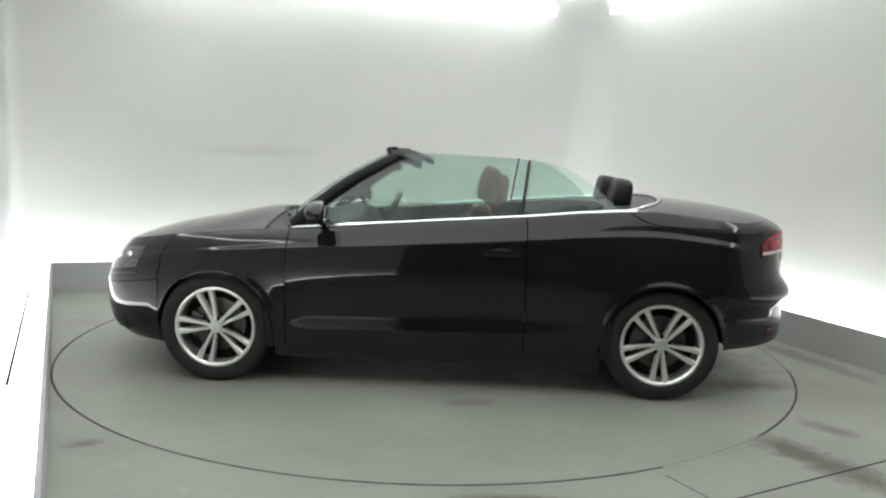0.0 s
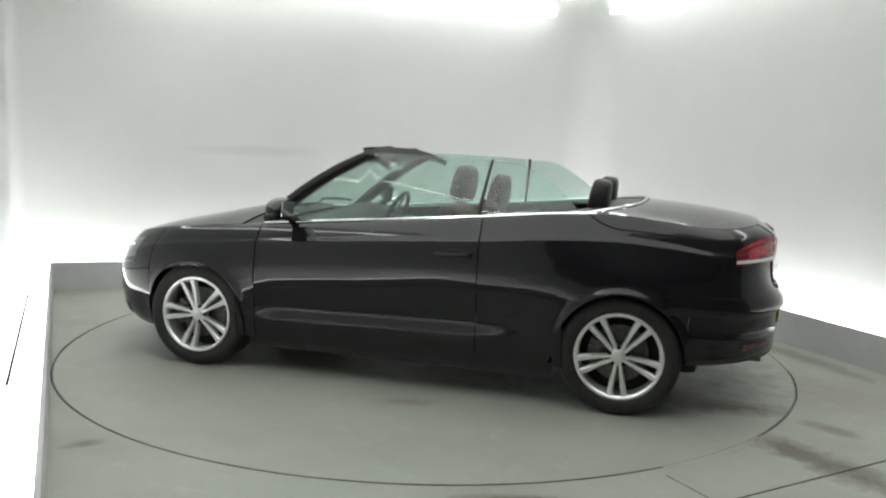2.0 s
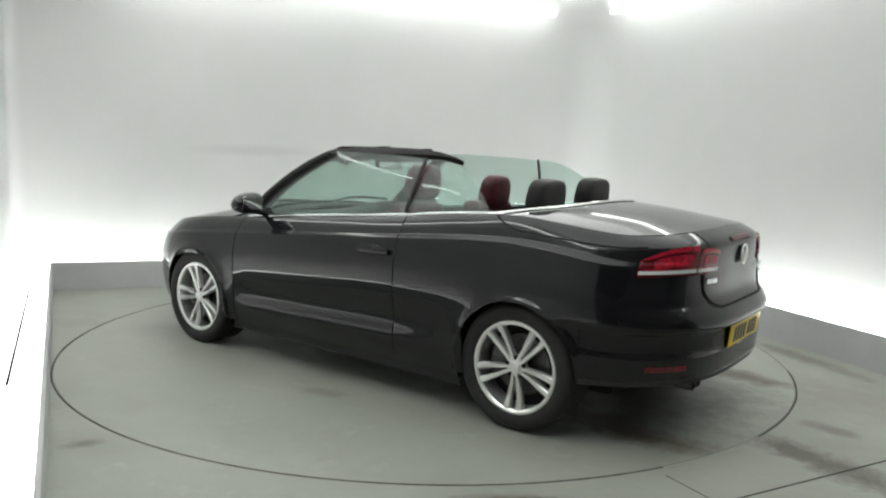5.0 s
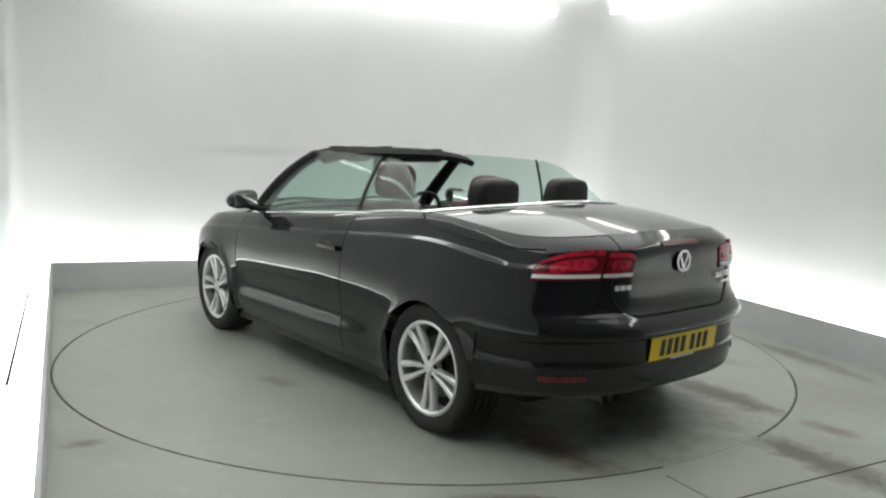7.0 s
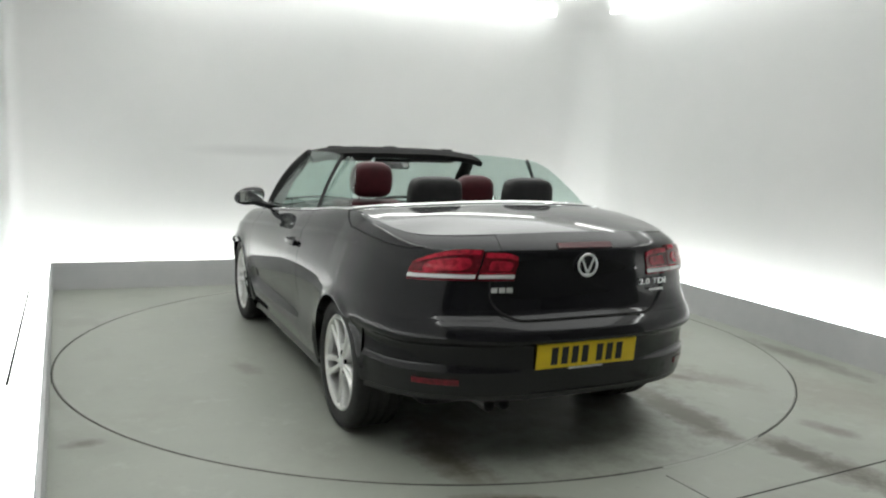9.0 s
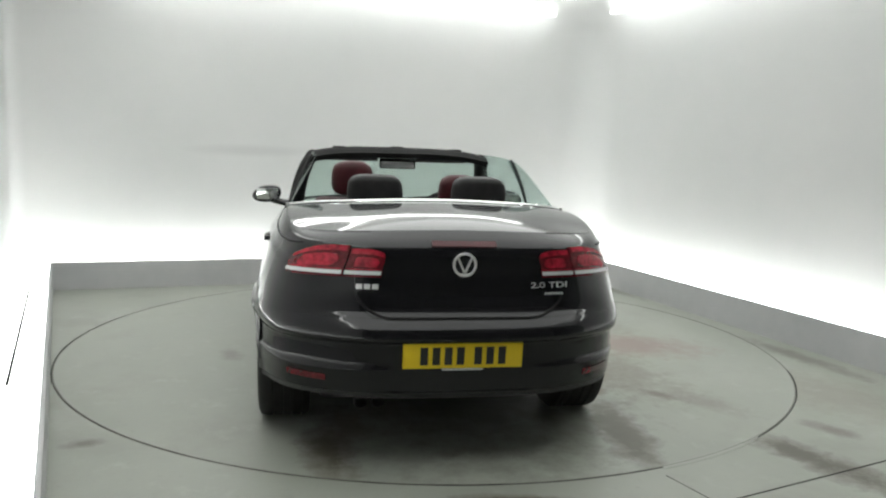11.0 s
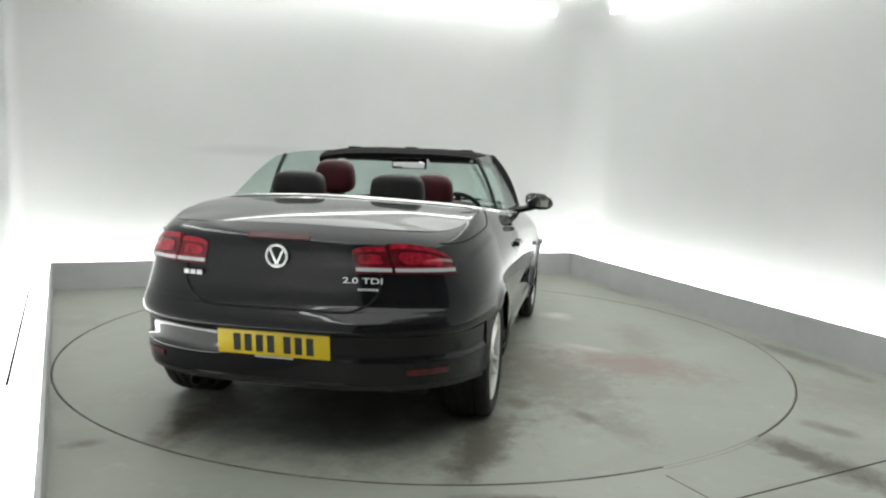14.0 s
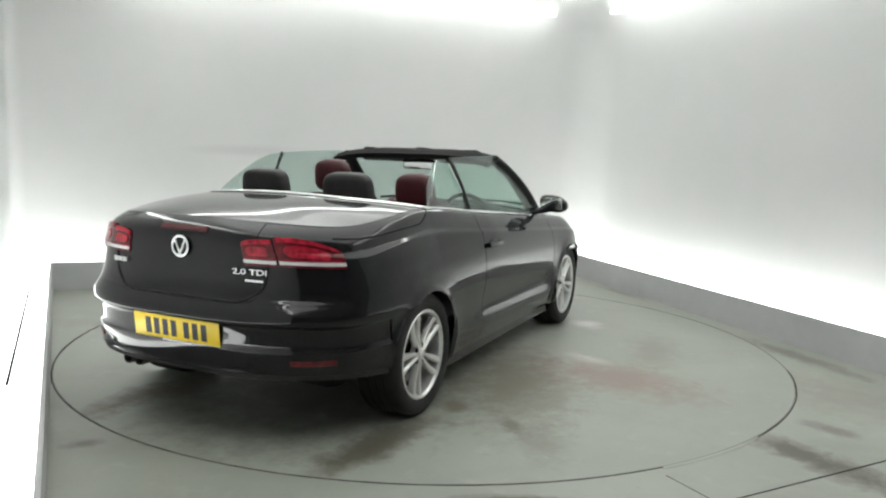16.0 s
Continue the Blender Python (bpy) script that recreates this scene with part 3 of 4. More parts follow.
def bar_sign(txt, size, depth=0.0015):
    cu = bpy.data.curves.new("lettering", "FONT")
    cu.body, cu.size, cu.extrude, cu.align_x, cu.align_y = txt, size, depth, "CENTER", "CENTER"
    cu.offset = size * 0.012
    ob = bpy.data.objects.new("lettering", cu)
    scene.collection.objects.link(ob)
    me = bpy.data.meshes.new_from_object(ob.evaluated_get(bpy.context.evaluated_depsgraph_get()))
    bpy.data.objects.remove(ob)
    bm = bmesh.new()
    bm.from_mesh(me)
    return bm


def build_wheel_meshes():
    """One alloy wheel, its outer face towards +y, centred on the hub face plane."""
    r, rim = HUB_Z, 0.236
    tyre = lathe([(rim - 0.006, -0.01), (rim + 0.004, 0.006), (rim + 0.02, 0.014), (rim + 0.045, 0.017), (r - 0.022, 0.012), (r - 0.007, 0.002), (r - 0.001, -0.016),
                  (r, -0.03)] + [p for k in range(4) for p in ((r, -0.05 - 0.045 * k), (r - 0.008, -0.052 - 0.045 * k), (r - 0.008, -0.06 - 0.045 * k), (r, -0.062 - 0.045 * k))] +
                 [(r, -0.21), (r - 0.02, -0.232), (rim + 0.03, -0.235), (rim, -0.22)], 72)
    barrel = lathe([(rim - 0.004, -0.22), (rim - 0.016, -0.15), (rim - 0.026, -0.05), (rim - 0.022, -0.004), (rim - 0.012, 0.006), (rim - 0.002, 0.006), (rim + 0.003, 0.0), (rim + 0.001, -0.008)], 72)
    spoke = bmesh.new()
    out = [(0.035, -0.012, 0.010, 0.013), (0.085, -0.013, 0.0112, 0.020), (0.13, -0.013, 0.0135, 0.030), (0.18, -0.008, 0.0158, 0.038), (0.215, -0.002, 0.0178, 0.042), (0.23, 0.0, 0.019, 0.043)]
    for side in (-1, 1):
        rows = []
        for rr, dy, half, off in out:
            c = side * off * 0.88
            rows.append([spoke.verts.new((rr, y, c + w)) for y, w in ((dy - 0.03, -half), (dy - 0.004, -half), (dy + 0.003, -half * 0.6), (dy + 0.003, half * 0.6), (dy - 0.004, half), (dy - 0.03, half))])
        for i in range(len(rows) - 1):
            for k in range(6):
                spoke.faces.new((rows[i][k], rows[i][(k + 1) % 6], rows[i + 1][(k + 1) % 6], rows[i + 1][k]))
        spoke.faces.new(rows[0])
        spoke.faces.new(rows[-1])
    bmesh.ops.recalc_face_normals(spoke, faces=spoke.faces)
    hub = lathe([(0.0, -0.008), (0.03, -0.008), (0.034, -0.012), (0.048, -0.014), (0.056, -0.02), (0.056, -0.05), (0.0, -0.05)], 40)
    cap = lathe([(0.0, 0.0), (0.02, -0.001), (0.029, -0.004), (0.031, -0.010)], 32)
    bolt = lathe([(0.0, -0.0105), (0.010, -0.0105), (0.0125, -0.0115), (0.0125, -0.02)], 12)
    disc = lathe([(0.05, -0.085), (0.155, -0.085), (0.155, -0.107), (0.05, -0.107)], 48, closed=True)
    cal = bmesh.new()
    ring = [(ri, y) for ri, y in ((0.10, -0.06), (0.168, -0.06), (0.168, -0.125), (0.10, -0.125))]
    vs = [[cal.verts.new((q * math.cos(a), y, q * math.sin(a))) for q, y in ring] for a in span(-0.5, 0.5, 9)]
    for i in range(8):
        for k in range(4):
            cal.faces.new((vs[i][k], vs[i][(k + 1) % 4], vs[i + 1][(k + 1) % 4], vs[i + 1][k]))
    cal.faces.new(vs[0])
    cal.faces.new(vs[-1])
    bmesh.ops.recalc_face_normals(cal, faces=cal.faces)
    # near-black sheet across the barrel stands in for the shade inside the wheel
    shade_disc = lathe([(0.0, -0.115), (rim - 0.02, -0.115)], 40)
    return {k: mesh_of(k, b, m) for k, b, m in (("tyre", tyre, RUBBER), ("rim", barrel, ALLOY), ("spoke", spoke, ALLOY), ("hub", hub, ALLOY), ("hub_cap", cap, SATIN),
                                               ("wheel_bolt", bolt, DARK), ("brake_disc", disc, DISC), ("brake_caliper", cal, DISC), ("wheel_shade", shade_disc, DARK))}


def add_wheel(car, me, x, side, phase):
    hub = part("tyre", me["tyre"], None, None)
    wheel = hub
    wheel.name = "wheel"
    wheel.parent = car
    wheel.matrix_basis = pose(x, side * 0.868, HUB_Z, 0, 0, 0 if side > 0 else 180)
    tagged(wheel, "black tyre on a silver alloy wheel with five double spokes")
    turn = pose(0, 0, 0, 0, phase)
    for k in ("rim", "hub", "hub_cap", "brake_disc", "brake_caliper", "wheel_shade"):
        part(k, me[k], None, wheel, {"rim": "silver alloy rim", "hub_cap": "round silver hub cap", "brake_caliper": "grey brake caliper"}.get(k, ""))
    for k in range(5):
        part("spoke", me["spoke"], None, wheel, "silver double spoke" if k == 0 else "", at=turn @ pose(0, 0, 0, 0, 72 * k))
        a = radians(phase + 72 * k + 36)
        part("wheel_bolt", me["wheel_bolt"], None, wheel, at=pose(0.049 * math.cos(a), 0, -0.049 * math.sin(a)))


def cushion(w, d, h, bev, m, bm=None):
    return box((-d / 2, -w / 2, -h / 2), (d / 2, w / 2, h / 2), bev, bm, m, seg=4)


def pad(w, d, h, m, power=0.55):
    """A soft rounded cushion with a flatter foot."""
    bm = bmesh.new()
    bmesh.ops.create_uvsphere(bm, u_segments=28, v_segments=18, radius=1)
    for v in bm.verts:
        x, y, z = (math.copysign(abs(q) ** power, q) for q in v.co)
        k = 1.0 if z < 0 else 1.0 - 0.13 * z * z
        v.co = (x * d / 2 * (1 - 0.12 * z), y * w / 2 * k, z * h / 2)
    bmesh.ops.transform(bm, matrix=m, verts=bm.verts)
    return bm


def add_seat(car, x, y, name, leather, z=0.0, headrest=None):
    """A front seat; x: where cushion and backrest meet."""
    seat = part(name, cushion(0.50, 0.52, 0.15, 0.05, pose(x + 0.27, y, 0.48, 0, -8)), leather, car, "red leather front seat")
    bm = cushion(0.46, 0.13, 0.62, 0.055, pose(x - 0.10, y, 0.755, 0, -17))
    for k in (-1, 1):
        cushion(0.09, 0.17, 0.52, 0.04, pose(x - 0.07, y + k * 0.205, 0.72, 0, -17), bm)
    part("backrest", bm, leather, seat)
    part("headrest", pad(0.265, 0.13, 0.22, pose(x - 0.22, y - 0.01, 1.185 + z, 0, -10)), leather, seat, "padded red leather headrest")
    for k in (-1, 1):
        part("headrest_post", tube([(x - 0.17, y + k * 0.06, 1.0), (x - 0.205, y + k * 0.06, 1.12)], 0.006), CHROME, seat)


def arc_glass(bottom, top, us, vs, bulge=0.02):
    def fn(u, v):
        b, t = Vector(bottom(u)), Vector(top(u))
        p = b.lerp(t, v)
        p.y += math.copysign(bulge * 4 * v * (1 - v), p.y)
        return p
    return patch(fn, us, vs, -0.004)


def build_car():
    car = new("car")
    tagged(car, "black two-door convertible car with open roof and red leather seats", "car")
    # flanks
    for sd, nm in ((1, "left"), (-1, "right")):
        flank("front_wing", 0.874, 1.62, car, side=sd, low=0.03, label="black front wing over the wheel")
        door = flank("door", -0.497, 0.868, car, side=sd, low=0.05, label="black door with a body-colour handle")
        flank("rear_quarter_panel", -1.6215, -0.503, car, side=sd, low=0.03, tail=s_at_y(0.33, 0.7), thick=0.004, label="black rear quarter panel over the wheel")
        flank("sill", -0.98, 0.98, car, side=sd, low=-0.06, high=0.047, mat=PAINT, lift=-0.012, label="black side sill")
        # handle
        x, y, z = skin(s_of(-0.36), 0.765)
        cup = part("handle_recess", lathe([(0.0, 0.0006), (0.035, 0.0012), (0.044, 0.0018), (0.046, 0.0)], 28), TRIM, door, at=pose(x, sd * (y - 0.001), z, 0, 0, 0 if sd > 0 else 180) @ Matrix.Diagonal((1.4, 1, 0.62, 1)))
        bm = box((-0.105, -0.010, -0.016), (0.105, 0.012, 0.016), 0.009, m=pose(0, 0.012, 0))
        for k in (-1, 1):
            box((k * 0.088 - 0.014, -0.03, -0.013), (k * 0.088 + 0.014, 0.014, 0.013), 0.005, bm)
        part("door_handle", bm, PAINT, door, "black pull handle", at=pose(x, sd * y, z, 0, 0, 0 if sd > 0 else 180))
        # bright strip along the belt
        pts = []
        for xx in span(0.86, -1.12, 36):
            q = skin(s_of(xx), 1.0)
            pts.append((q[0], sd * (q[1] - 0.006), q[2] + 0.004))
        part("belt_trim", tube(pts, 0.010, 8), CHROME, car, "bright chrome belt strip")
        # black capping inside the belt
        part("door_capping", patch(lambda u, v: (u, sd * (shell_y(u) - 0.02 - 0.085 * v), BELT(u) + 0.002 - 0.01 * v * v), span(-1.1, 0.84, 24), span(0, 1, 4), 0.03), TRIM, car)
        part("door_lining", patch(lambda u, v: (u, sd * (0.665 - 0.02 * math.sin(v * 3)), BELT(u) - 0.008 - 0.55 * v), span(-1.1, 0.84, 20), span(0, 1, 8), 0.02), LEATHER_BLACK, car)
        line = curve((-1.86, 0.955), (-1.5, 0.93), (-1.25, 0.922), (-1.17, 0.945), (-1.08, 1.0))
        pts = [skin(s_of(xx, line(xx)), line(xx)) for xx in span(-1.86, -1.08, 34)]
        part("lid_seam", tube([(p[0], sd * p[1], p[2]) for p in pts], 0.0045, 6), DARK, car, "dark shut line beside the boot lid")
        part("wiper", tube([(1.0 - 0.1 * abs(k), sd * 0.36 + 0.30 * k, ztop(0.95, 0.36) + 0.012 + 0.02 * (1 - k * k)) for k in span(-1, 1, 8)], 0.011, 6), TRIM, car, "black wiper blade at the windscreen foot")
    wrap("lower_grille", 2.45, 3, 0.10, 0.22, car, TRIM, "dark lower air intake", ns=50, nv=8, lift=0.004)
    # lower sill cover under doors and bumpers
    def foot(s, v):
        """The bumper's foot falls a little towards the wheels."""
        return v - 0.035 * min(max((s - 0.42) / 0.4, 0.0), 1.0) ** 1.5 * max(0.0, 1 - (v - 0.115) / 0.185)
    wrap("rear_bumper", 0, s_of(-1.622), 0.188, 0.5958, car, PAINT, "black rear bumper with plate recess", ns=160, nv=64, thick=0.004, foot=foot)
    wrap("rear_diffuser", 0, s_of(-1.64), 0.155, 0.192, car, TRIM, "dark plastic lower bumper edge", ns=48, nv=6, lift=-0.006, foot=foot)
    wrap("front_bumper", s_of(1.626), 3, 0.02, 0.62, car, PAINT, "black front bumper", ns=72, nv=24)
    wrap("front_upper_panel", s_of(1.626), 3, 0.627, 1.0, car, PAINT, "black panel round the headlights", ns=72, nv=16)
    # bonnet
    def hood(u, f):
        s = s_of(u, 1.0)
        x, y, z = skin(s, 1.0)
        y = (y - 0.004) * f
        return x, y, ztop(x, y) + 0.001
    part("bonnet", patch(hood, span(1.02, 2.0, 26) + [2.015, 2.024], span(-1, 1, 31)), PAINT, car, "smooth black bonnet")
    part("cowl", patch(lambda u, f: (0.80 + 0.22 * u, 0.74 * f, ztop(0.80 + 0.22 * u, 0.74 * f) - 0.012), span(0, 1, 5), span(-1, 1, 21)), TRIM, car)
    # boot lid: deck and rear face
    y_end = [0.0] + [skin(s, 1.0)[1] for s in span(0.02, 0.97, 40)]
    x_end = [skin(0.0, 1.0)[0]] + [skin(s, 1.0)[0] for s in span(0.02, 0.97, 40)]

    def deck(f, g):
        y = 0.753 * f
        xe = float(np.interp(abs(y), y_end, x_end))
        x = cabin_edge(y) - 0.012 + (xe - cabin_edge(y)) * g
        return x, y, ztop(x, y) + 0.001
    lid = part("boot_lid", patch(deck, span(-1, 1, 61), [0, 0.02, 0.06] + span(0.12, 0.9, 12) + [0.95, 0.98, 0.995], inside=(-1.6, 0, 0.4)), PAINT, car, "wide black folding-roof boot lid")
    sl = s_at_y(0.455, 0.7)

    def face(u, v):
        k = abs(u) / sl
        s = abs(u)
        low = 0.597 + 0.13 * max(0.0, (k - 0.66) / 0.34) ** 2.5
        vv = low + (1.0 - low) * (v - 0.566) / (1 - 0.566)
        x, y, z = skin(s, vv)
        return x, math.copysign(y, u), z
    part("boot_face", patch(face, span(-sl + 0.004, sl - 0.004, 50), span(0.566, 0.998, 26), 0.016, lift=0.0025), PAINT, lid)
    path = [(0.455, v) for v in span(0.80, 0.73, 5)] + [(0.455 - 0.15 * (1 - math.cos(a)), 0.73 - 0.133 * math.sin(a)) for a in span(0.12, 1.57, 14)]
    path += [(y, 0.597) for y in span(0.29, 0.0, 11)]
    path += [(-y, v) for y, v in path[-2::-1]]
    gap = []
    for y, v in path:
        x, yy, z = skin(s_at_y(abs(y), v), v)
        gap.append((x - 0.003, math.copysign(yy, y), z))
    part("lid_gap", tube(gap, 0.0062, 6), DARK, lid, "dark shut line round the boot lid's face")
    # chrome edge round the cabin's rear
    part("cabin_trim", tube([(cabin_edge(y) + 0.004, y, ztop(cabin_edge(y), y) + 0.004) for y in span(-0.755, 0.755, 50)], 0.009), CHROME, car, "bright chrome edge behind the rear seats")
    part("rear_shelf", patch(lambda f, g: (cabin_edge(0.74 * f) + 0.34 * g, 0.72 * f, ztop(cabin_edge(0.72 * f), 0.72 * f) - 0.006 - 0.03 * g - 0.3 * max(0, g - 0.75) ** 2), span(-1, 1, 31), span(0, 1, 9), inside=(-1.2, 0, 0.4)), TRIM, car, "dark cover behind the rear seats")
    # tail lamps
    for sd in (1, -1):
        def lamp(name, s0, s1, v0, v1, mat, lift, lab="", parent=car, case=None, n=22, ends=0.0):
            """A lens over part of the tail inside its lamp's case (first s, last s, foot, taper of the top outwards, rounding inwards); ends rounds the lens itself."""
            c0, c1, foot_v, taper, corner = case or (s0, s1, v0, 0.0, 0.0)

            def shape(u, v):
                k = (u - c0) / (c1 - c0)
                h = 1 - taper * max(0.0, k - 0.15) ** 2.2
                if corner and k < corner:
                    h *= 0.8 + 0.2 * math.sqrt(max(0.0, 1 - (1 - k / corner) ** 2))
                q = min((u - s0), (s1 - u)) / (s1 - s0)
                mid = (v0 + v1) / 2
                if ends and q < ends:
                    v = mid + (v - mid) * (0.35 + 0.65 * math.sqrt(max(0.0, 1 - (1 - q / ends) ** 2)))
                return u, foot_v + (v - foot_v) * h
            return wrap(name, s0, s1, v0, v1, parent, mat, lab, both=False, side=sd, ns=n, nv=10, lift=lift, thick=0.02, shape=shape)
        si, sm, so = s_at_y(0.345, 0.85), s_at_y(0.50, 0.85), s_of(-1.84, 0.85)
        vb, vt = 0.797, 0.955
        for a, b, top, taper, corner, what in ((si, sm - 0.003, vt - 0.012, 0.0, 0.5, "red inner tail lamp with white strip"), (sm + 0.003, so, vt, 0.62, 0.0, "red wraparound tail lamp with white strip")):
            case, e, mid = (a, b, vb, taper, corner), b - a, (vb + 0.05 + top - 0.036) / 2
            o = lamp("tail_lamp", a, b, vb, top, LENS_RED_DARK, 0.009, what, case=case, n=30)
            lamp("white_strip", a + 0.02 * e, b - 0.01 * e, vb + 0.014, vb + 0.034, LENS_WHITE, 0.0145, "white lower strip", o)
            lamp("top_band", a + 0.03 * e, b - 0.05 * e, top - 0.026, top - 0.002, LENS_RED, 0.0125, "bright red upper light band", o, case)
            lamp("bulb_window", a + 0.12 * e, b - 0.22 * e, vb + 0.054, top - 0.040, LENS_RED, 0.0130, "bright red rounded lens", o, case, ends=0.16)
            lamp("lower_band", a + 0.04 * e, b - 0.06 * e, vb + 0.038, vb + 0.045, LENS_RED, 0.0125, "", o)
        s0, s1 = s_at_y(0.575, 0.2), s_at_y(0.735, 0.2)
        lamp("rear_reflector", s0, s1, 0.246, 0.280, LENS_RED_DARK, 0.005, "narrow red bumper reflector")
    def stop_light(u, v):
        x, y, z = skin(s_at_y(abs(u), v), v)
        return x, math.copysign(y, u), z
    part("brake_light", patch(stop_light, span(-0.14, 0.14, 15), span(0.957, 0.972, 4), 0.01, inside=(-1.5, 0, 0.9), lift=0.009), LENS_DIM, lid, "dark red high brake light strip")
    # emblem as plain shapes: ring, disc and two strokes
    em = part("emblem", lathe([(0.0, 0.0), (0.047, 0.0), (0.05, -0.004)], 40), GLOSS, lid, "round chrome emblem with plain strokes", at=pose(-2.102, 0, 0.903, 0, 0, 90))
    part("emblem_ring", lathe([(0.047 + 0.006 * math.cos(a), 0.003 + 0.004 * math.sin(a)) for a in span(0, 5.5, 9)], 40, closed=True), SATIN, em)
    bm = bmesh.new()
    for sx in (-1, 1):
        box((-0.005, 0.001, -0.036), (0.005, 0.006, 0.036), 0.001, bm, pose(sx * 0.0165, 0, 0.0, 0, sx * 24))
    part("emblem_stroke", bm, SATIN, em)
    part("emblem_bar", box((-0.02, 0.001, -0.044), (0.02, 0.005, -0.036), 0.001), SATIN, em)
    # model badge bars and engine lettering
    def back_plane(y, z):
        return pose(-2.104 + 0.16 * y * y, y, z, 90, 0, -90 - 22 * y)
    bm = bmesh.new()
    for k in (-1, 0, 1):
        box((k * 0.034 - 0.0135, -0.011, 0), (k * 0.034 + 0.0135, 0.011, 0.004), 0.0012, bm)
    part("badge", bm, SATIN, lid, "small chrome badge of plain bars", at=back_plane(0.41, 0.806))
    part("badge", bar_sign("2.0 TDI", 0.050), SATIN, lid, "chrome engine lettering 2.0 TDI", at=back_plane(-0.385, 0.812) @ Matrix.Diagonal((1.15, 0.72, 1, 1)))
    bm = bmesh.new()
    for k in range(7):
        box((k * 0.013 - 0.05, -0.005, 0), (k * 0.013 - 0.0405, 0.005, 0.003), 0, bm)
    part("badge", bm, SATIN, lid, "tiny silver badge of plain bars", at=back_plane(-0.415, 0.775))
    # number plate with plain bars
    pl = part("number_plate", box((-0.26, -0.0555, 0), (0.26, 0.0555, 0.004), 0.0015), PLATE, car, "yellow rear plate with black bars", at=pose(-2.134, 0, 0.517, 96, 0, -90))
    for k in range(7):
        u = (k - 3) * 0.0525 + (0.012 if k > 3 else -0.012)
        part("plate_bar", box((u - 0.0165, -0.0395, 0.003), (u + 0.0165, 0.0395, 0.0055)), INK, pl, smooth=False)
    part("plate_frame", box((-0.09, -0.066, -0.002), (0.09, -0.058, 0.004), 0.001), LENS_WHITE, pl, "pale strip under the plate")
    # exhaust
    for y in (0.35, 0.425):
        part("exhaust_pipe", lathe([(0.022, -0.12), (0.029, -0.12), (0.030, 0.0), (0.027, 0.004), (0.024, 0.0), (0.024, -0.1), (0.0, -0.1)], 24), DISC, car, "dull chrome exhaust pipe", at=pose(-2.03, y, 0.292, 0, 0, 90))
    # underbody and wheel wells
    bm = box((-1.70, -0.60, 0.19), (1.90, 0.60, 0.34), 0.05)
    box((-0.9, -0.80, 0.17), (0.9, 0.80, 0.33), 0.03, bm)
    part("underbody", bm, DARK, car, "dark underbody")
    for ax in AXLES:
        for sd in (1, -1):
            bm = box((ax - 0.38, min(sd * 0.60, sd * 0.62), 0.26), (ax + 0.38, max(sd * 0.60, sd * 0.62), 0.74))
            vs = [[bm.verts.new((ax + 0.365 * math.cos(a), sd * y, HUB_Z + 0.365 * math.sin(a))) for y in (0.61, min(0.81, skin(s_of(ax + 0.365 * math.cos(a)), 0.2)[1] - 0.03))] for a in span(0.0, math.pi, 24)]
            for i in range(23):
                bm.faces.new((vs[i][0], vs[i][1], vs[i + 1][1], vs[i + 1][0]))
            part("wheel_arch_liner", bm, DARK, car)
    # cabin
    bm = box((-1.25, -0.66, 0.30), (0.95, 0.66, 0.36), 0.02)
    box((-1.26, -0.66, 0.34), (-1.16, 0.66, 1.0), 0.02, bm)
    box((0.88, -0.70, 0.34), (0.96, 0.70, 0.86), 0.02, bm)
    part("cabin_floor", bm, LEATHER_BLACK, car, "dark cabin carpet and bulkheads")
    # dashboard
    def dash(u, f):
        y = 0.70 * f
        hump = 0.045 * math.exp(-((y + 0.36) / 0.2) ** 2)
        x = 0.90 - 0.42 * u
        return x, y, 0.915 + (0.035 + hump) * math.sin(min(u * 1.35, 1) * math.pi * 0.55) - 0.30 * max(0, u - 0.8) * 2.4 - 0.02 * u
    part("dashboard", patch(dash, span(0, 1, 18), span(-1, 1, 30), 0.03), TRIM, car, "black dashboard with a hooded dial binnacle")
    col = Vector((0.42, -0.36, 0.90))
    st = part("steering_wheel", lathe([(0.178 + 0.016 * math.cos(a), 0.016 * math.sin(a)) for a in span(0, 5.6, 10)], 40, closed=True), LEATHER_BLACK, car, "black leather steering wheel", at=Matrix.Translation(col) @ pose(0, 0, 0, 0, 0, 90) @ pose(0, 0, 0, -24))
    part("steering_boss", lathe([(0.0, 0.012), (0.05, 0.01), (0.065, -0.01), (0.05, -0.05), (0.0, -0.06)], 28), TRIM, st)
    bm = bmesh.new()
    for a in (0, 180, 270):
        box((0.04, -0.012, -0.02), (0.176, 0.004, 0.02), 0.006, bm, pose(0, 0, 0, 0, a))
    part("steering_spoke", bm, TRIM, st)
    part("centre_console", box((-0.75, -0.12, 0.34), (0.62, 0.12, 0.60), 0.04), TRIM, car)
    # seats
    for y in (-0.31, 0.372):
        add_seat(car, -0.06 if y > 0 else -0.14, y, "front_seat", LEATHER_RED, 0.0 if y > 0 else -0.07)
        rear = part("rear_seat", cushion(0.52, 0.48, 0.2, 0.06, pose(-0.72, math.copysign(0.345, y), 0.50, 0, -6)), LEATHER_BLACK, car, "dark leather rear seat")
        part("backrest", cushion(0.52, 0.14, 0.55, 0.05, pose(-1.04, math.copysign(0.345, y), 0.78, 0, -14)), LEATHER_BLACK, rear)
        part("headrest", pad(0.30, 0.12, 0.18, pose(-1.10, math.copysign(0.286, y) + 0.007, 1.150, 0, -8), 0.42), LEATHER_BLACK, rear, "padded black leather headrest")
